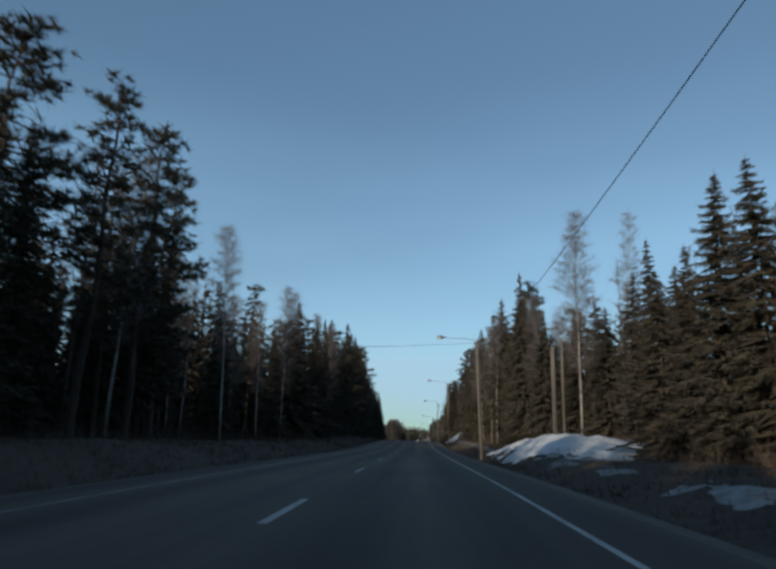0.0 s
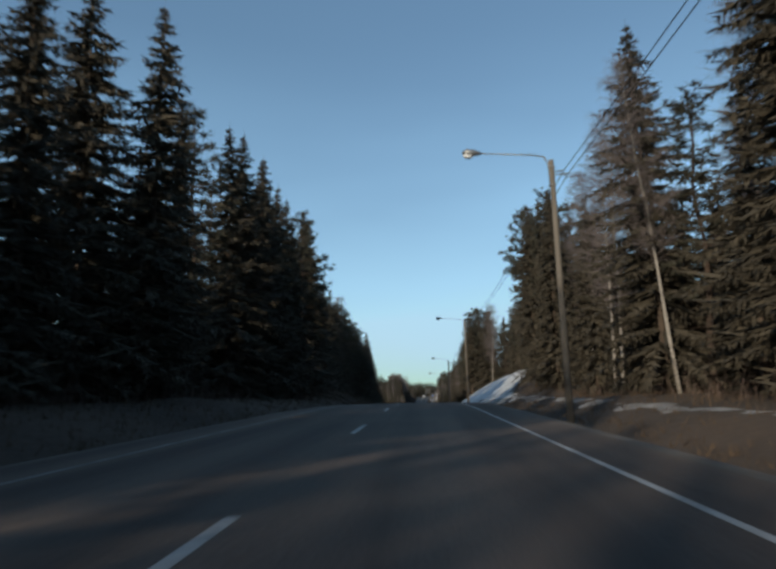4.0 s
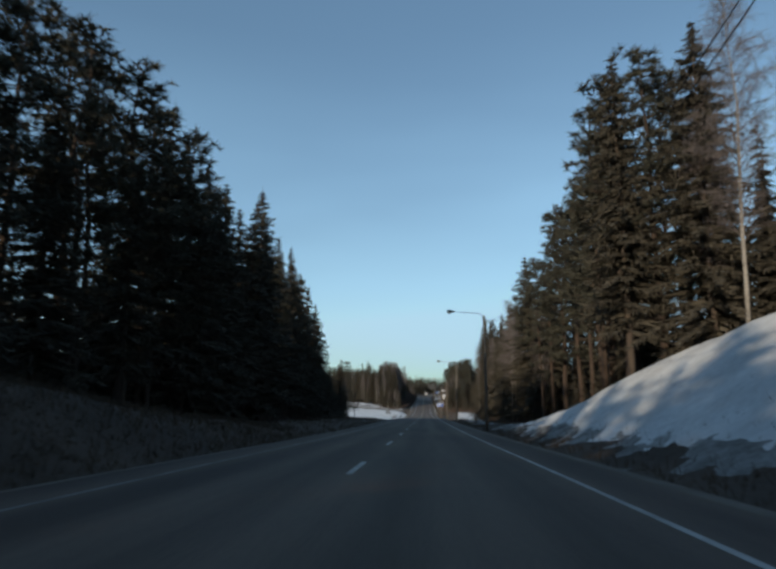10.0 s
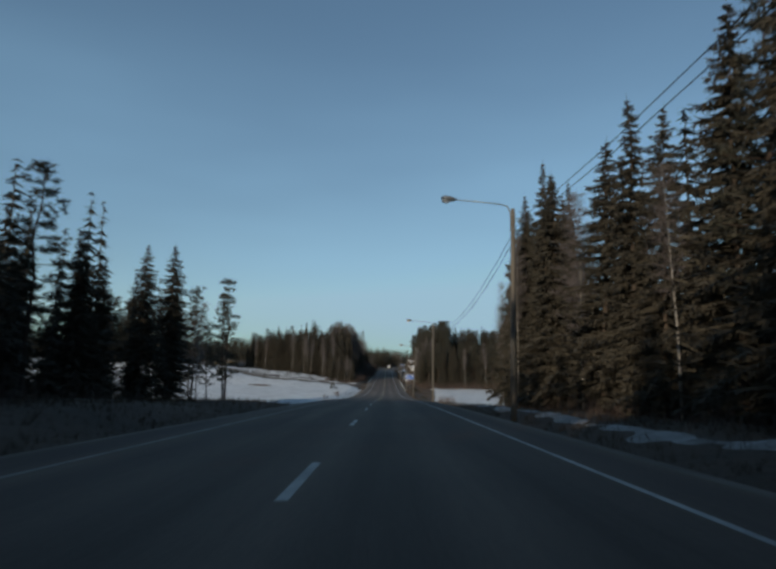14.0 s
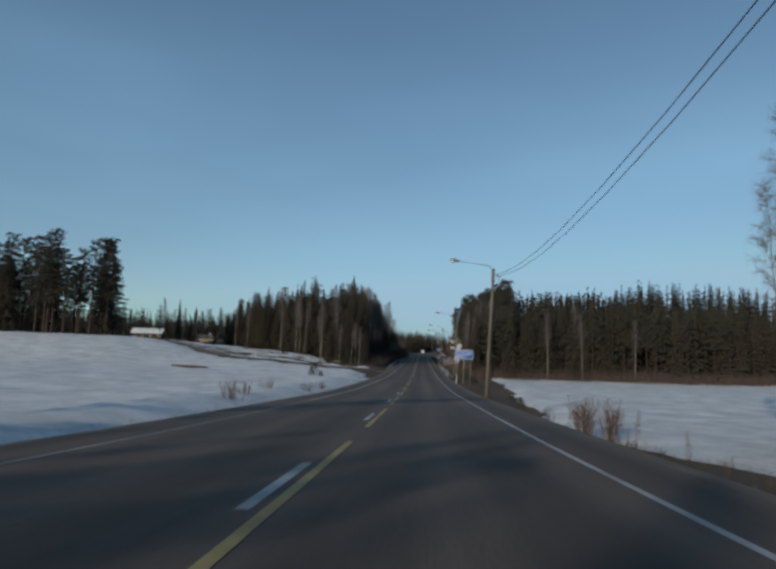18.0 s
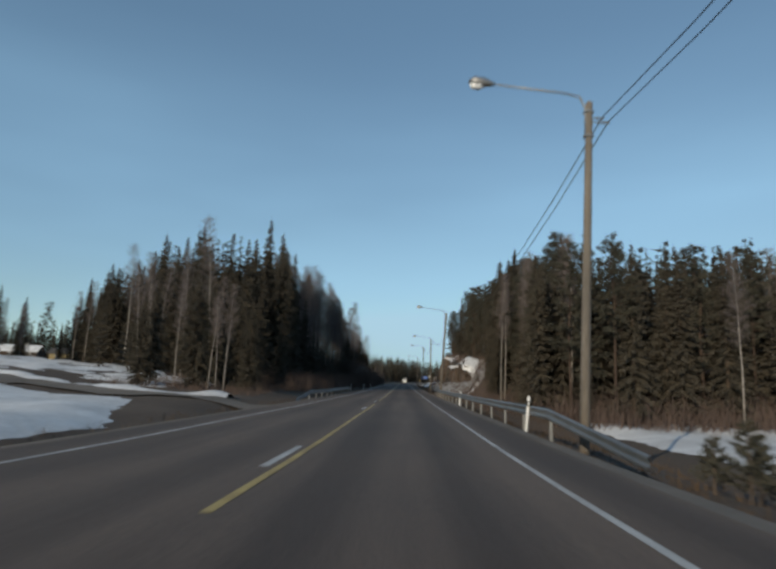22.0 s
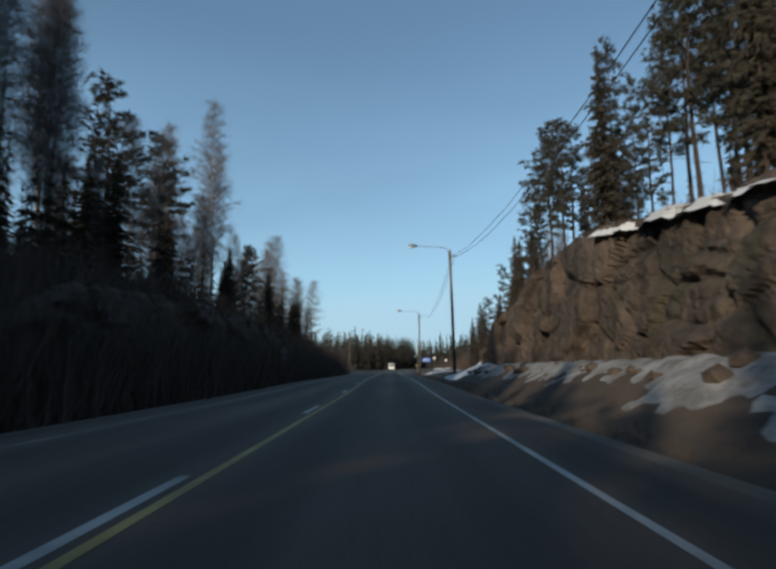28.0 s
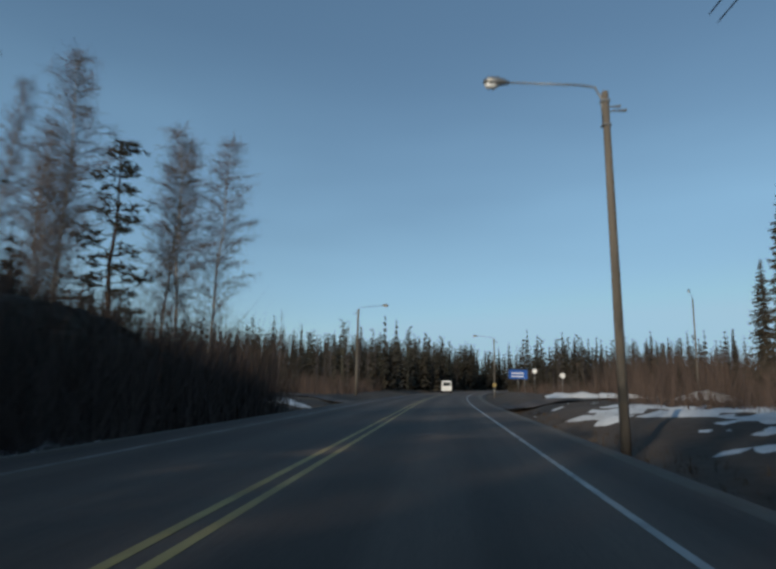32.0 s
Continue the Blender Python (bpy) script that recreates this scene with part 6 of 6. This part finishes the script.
for s in (-1, 1):
    part("side_window", Shape().quad((s * .965, -1.2, 1.32), (s * .965, -.2, 1.32), (s * .905, -.2, 1.95), (s * .905, -.72, 1.95)), M_GLASS_DARK, van)
    part("headlight", Shape().box(s * .75 - .15, -2.47, .75, s * .75 + .15, -2.44, .95), M_LENS, van)
    for yy in (-1.55, 1.55):
        wh = part("wheel", Shape().tube([(s * .75, yy, .33), (s * .95, yy, .33)], [.33, .33], 16), M_RUBBER, van)
        part("rim", Shape().tube([(s * .955, yy, .33), (s * .965, yy, .33)], [.2, .2], 12), M_STEEL, wh)
part("bumper", Shape().box(-.95, -2.55, .35, .95, -2.42, .6, .03), M_BLACK, van)

# ---- small growth beside the road ----
def sapling(x, y, h, kind, label):
    z = ground_z(x, y)
    t = thing("sapling", label, "sapling", (x, y, z), group="young pines on the verge")
    part("stem", Shape().tube([(0, 0, -.1), (.03, 0, h * .5), (0, .02, h)], [.03, .02, .006], 5), M_BARK, t)
    S = Shape()
    for k in range(int(9 + h * 9)):
        f = .12 + .88 * k / (9 + h * 9)
        a = k * 2.4
        L = h * .42 * (1.1 - f)
        d = Vector((math.cos(a), math.sin(a), .45)).normalized()
        for e in (.45, .75, 1.0):
            tuft(S, Vector((0, 0, h * f)) + d * L * e, .12 + .05 * h, d)
    part("needles", S, M_PINE, t)


for x, y, h in ((7.4, 497.3, 1.7), (7.9, 497.9, 1.5), (8.6, 499.0, 1.4), (7.0, 498.0, 1.2), (7.0, 441.5, 1.0), (8.6, 457, 1.2), (7.4, 489.5, 1.0), (9.4, 503, 1.1)):
    sapling(x, y, h, 0, "young pine on the dead grass of the verge")
for x, y, h in ((-16.5, 489, 2.4), (-17.3, 490.5, 1.6), (-15.4, 488.3, 1.2)):
    sapling(x, y, h, 0, "young dark pine at the edge of the snowy field")


def shrub(x, y, h, stems, label):
    t = thing("shrub", label, "shrub", (x, y, ground_z(x, y)), group="leafless shrubs in the field")
    S = Shape()
    for _ in range(stems):
        a, r = rng.uniform(0, 6.3), rng.uniform(0, .5)
        p = Vector((math.cos(a) * r, math.sin(a) * r, -.05))
        top = p + Vector((math.cos(a) * .3 * h * rng.random(), math.sin(a) * .3 * h * rng.random(), h * rng.uniform(.6, 1.1)))
        S.tube([p, p.lerp(top, .5) + Vector((rng.uniform(-.05, .05), 0, 0)), top], [.018, .014, .006], 3, False)
        for _ in range(3):
            q = p.lerp(top, rng.uniform(.4, .9))
            S.tube([q, q + Vector((rng.uniform(-.3, .3), rng.uniform(-.3, .3), .3)) * h * .5], [.011, .005], 3, False)
    part("branchwork", S, M_BRUSH, t)


for x, y, h, n in ((10.5, 438, 2.7, 34), (11.4, 441, 3.0, 40), (12.3, 438, 2.8, 34), (9.6, 444, 1.7, 18), (12.8, 446, 2.4, 26), (13.3, 441, 2.9, 36), (9.8, 452, 1.3, 14), (13.5, 452, 1.6, 16), (11, 465, 1.2, 12)):
    shrub(x, y, h, n, "leafless brown shrub standing in snow beside the road")
for x, y, h, n in ((-10.2, 428, 1.3, 18), (-10.8, 432, 1.1, 14), (-9.6, 446, 1.0, 12), (-11.5, 440, 1.2, 14), (-10, 402, 1.2, 14), (-9.4, 452, .9, 14)):
    shrub(x, y, h, n, "leafless brown shrub standing in snow beside the road")

lx, ly = -40, 500
t = thing("fallen_log", "dark fallen log lying on the snow field", "log", (lx, ly, ground_z(lx, ly) + .62))
part("bole", Shape().tube([(-4.2, 2.2, .10), (-1.5, .8, .05), (1.5, -.6, 0), (3.4, -1.3, -.08)], [.14, .22, .27, .2], 8), M_DARKWOOD, t, smooth=True)
for k in range(5):
    part("stub", Shape().tube([(-3 + k * 1.2, 1.6 - k * .6, .1), (-3.1 + k * 1.2, 1.9 - k * .6, .5 - .05 * k)], [.04, .015], 5), M_BARK, t)

# loose stones at the foot of the rock
r_ = random.Random(3)
for k in range(46):
    y = r_.uniform(584, 684)
    x = r_.uniform(8.4, 10.2)
    s = r_.uniform(.12, .5)
    bm = bmesh.new()
    bmesh.ops.create_icosphere(bm, subdivisions=1, radius=s)
    for v in bm.verts:
        v.co = Vector((v.co.x * r_.uniform(.8, 1.3), v.co.y * r_.uniform(.8, 1.3), v.co.z * r_.uniform(.5, .9)))
    me = bpy.data.meshes.new("boulder")
    bm.to_mesh(me)
    bm.free()
    me.materials.append(M_ROCK)
    ob = new("boulder", me)
    ob.location = (x, y, ground_z(x, y) + s * .25)
    tagged(ob, "loose angular brown stone below the rock face", "stone", "stones below the rock")

# low stake fence on the snowy knoll, and growth on its slope
for k in range(9):
    x, y = 13.6 + .05 * k, 574.5 + k * 1.55
    h = .75 + .2 * r_.random()
    t = thing("fence_stake", "short pale weathered fence stake standing in snow", "fence stake", (x, y, float(rock_top(x, y))), group="fence stakes on the knoll")
    part("stake", Shape().tube([(0, 0, -.3), (.01, 0, h * .6), (.03 * (k % 3 - 1), .01, h)], [.045, .042, .036], 7), M_POLE, t)
for x, y, h, n in ((9.6, 566, 1.1, 22), (10.4, 567.5, 1.5, 26), (11.2, 565.5, 1.2, 22), (10.0, 570, .9, 16), (11.6, 569, 1.6, 30), (12.4, 567, 1.3, 22), (10.8, 573, .9, 16), (9.2, 573, .8, 14), (13.0, 571, 1.4, 20)):
    shrub(x, y, h, n, "leafless brown shrub on the broken snow of the knoll")
for x, y, h in ((11.4, 567, 1.3), (10.3, 569, 1.0), (12.6, 575, 1.1)):
    sapling(x, y, h, 0, "young pine on the broken snow of the knoll")
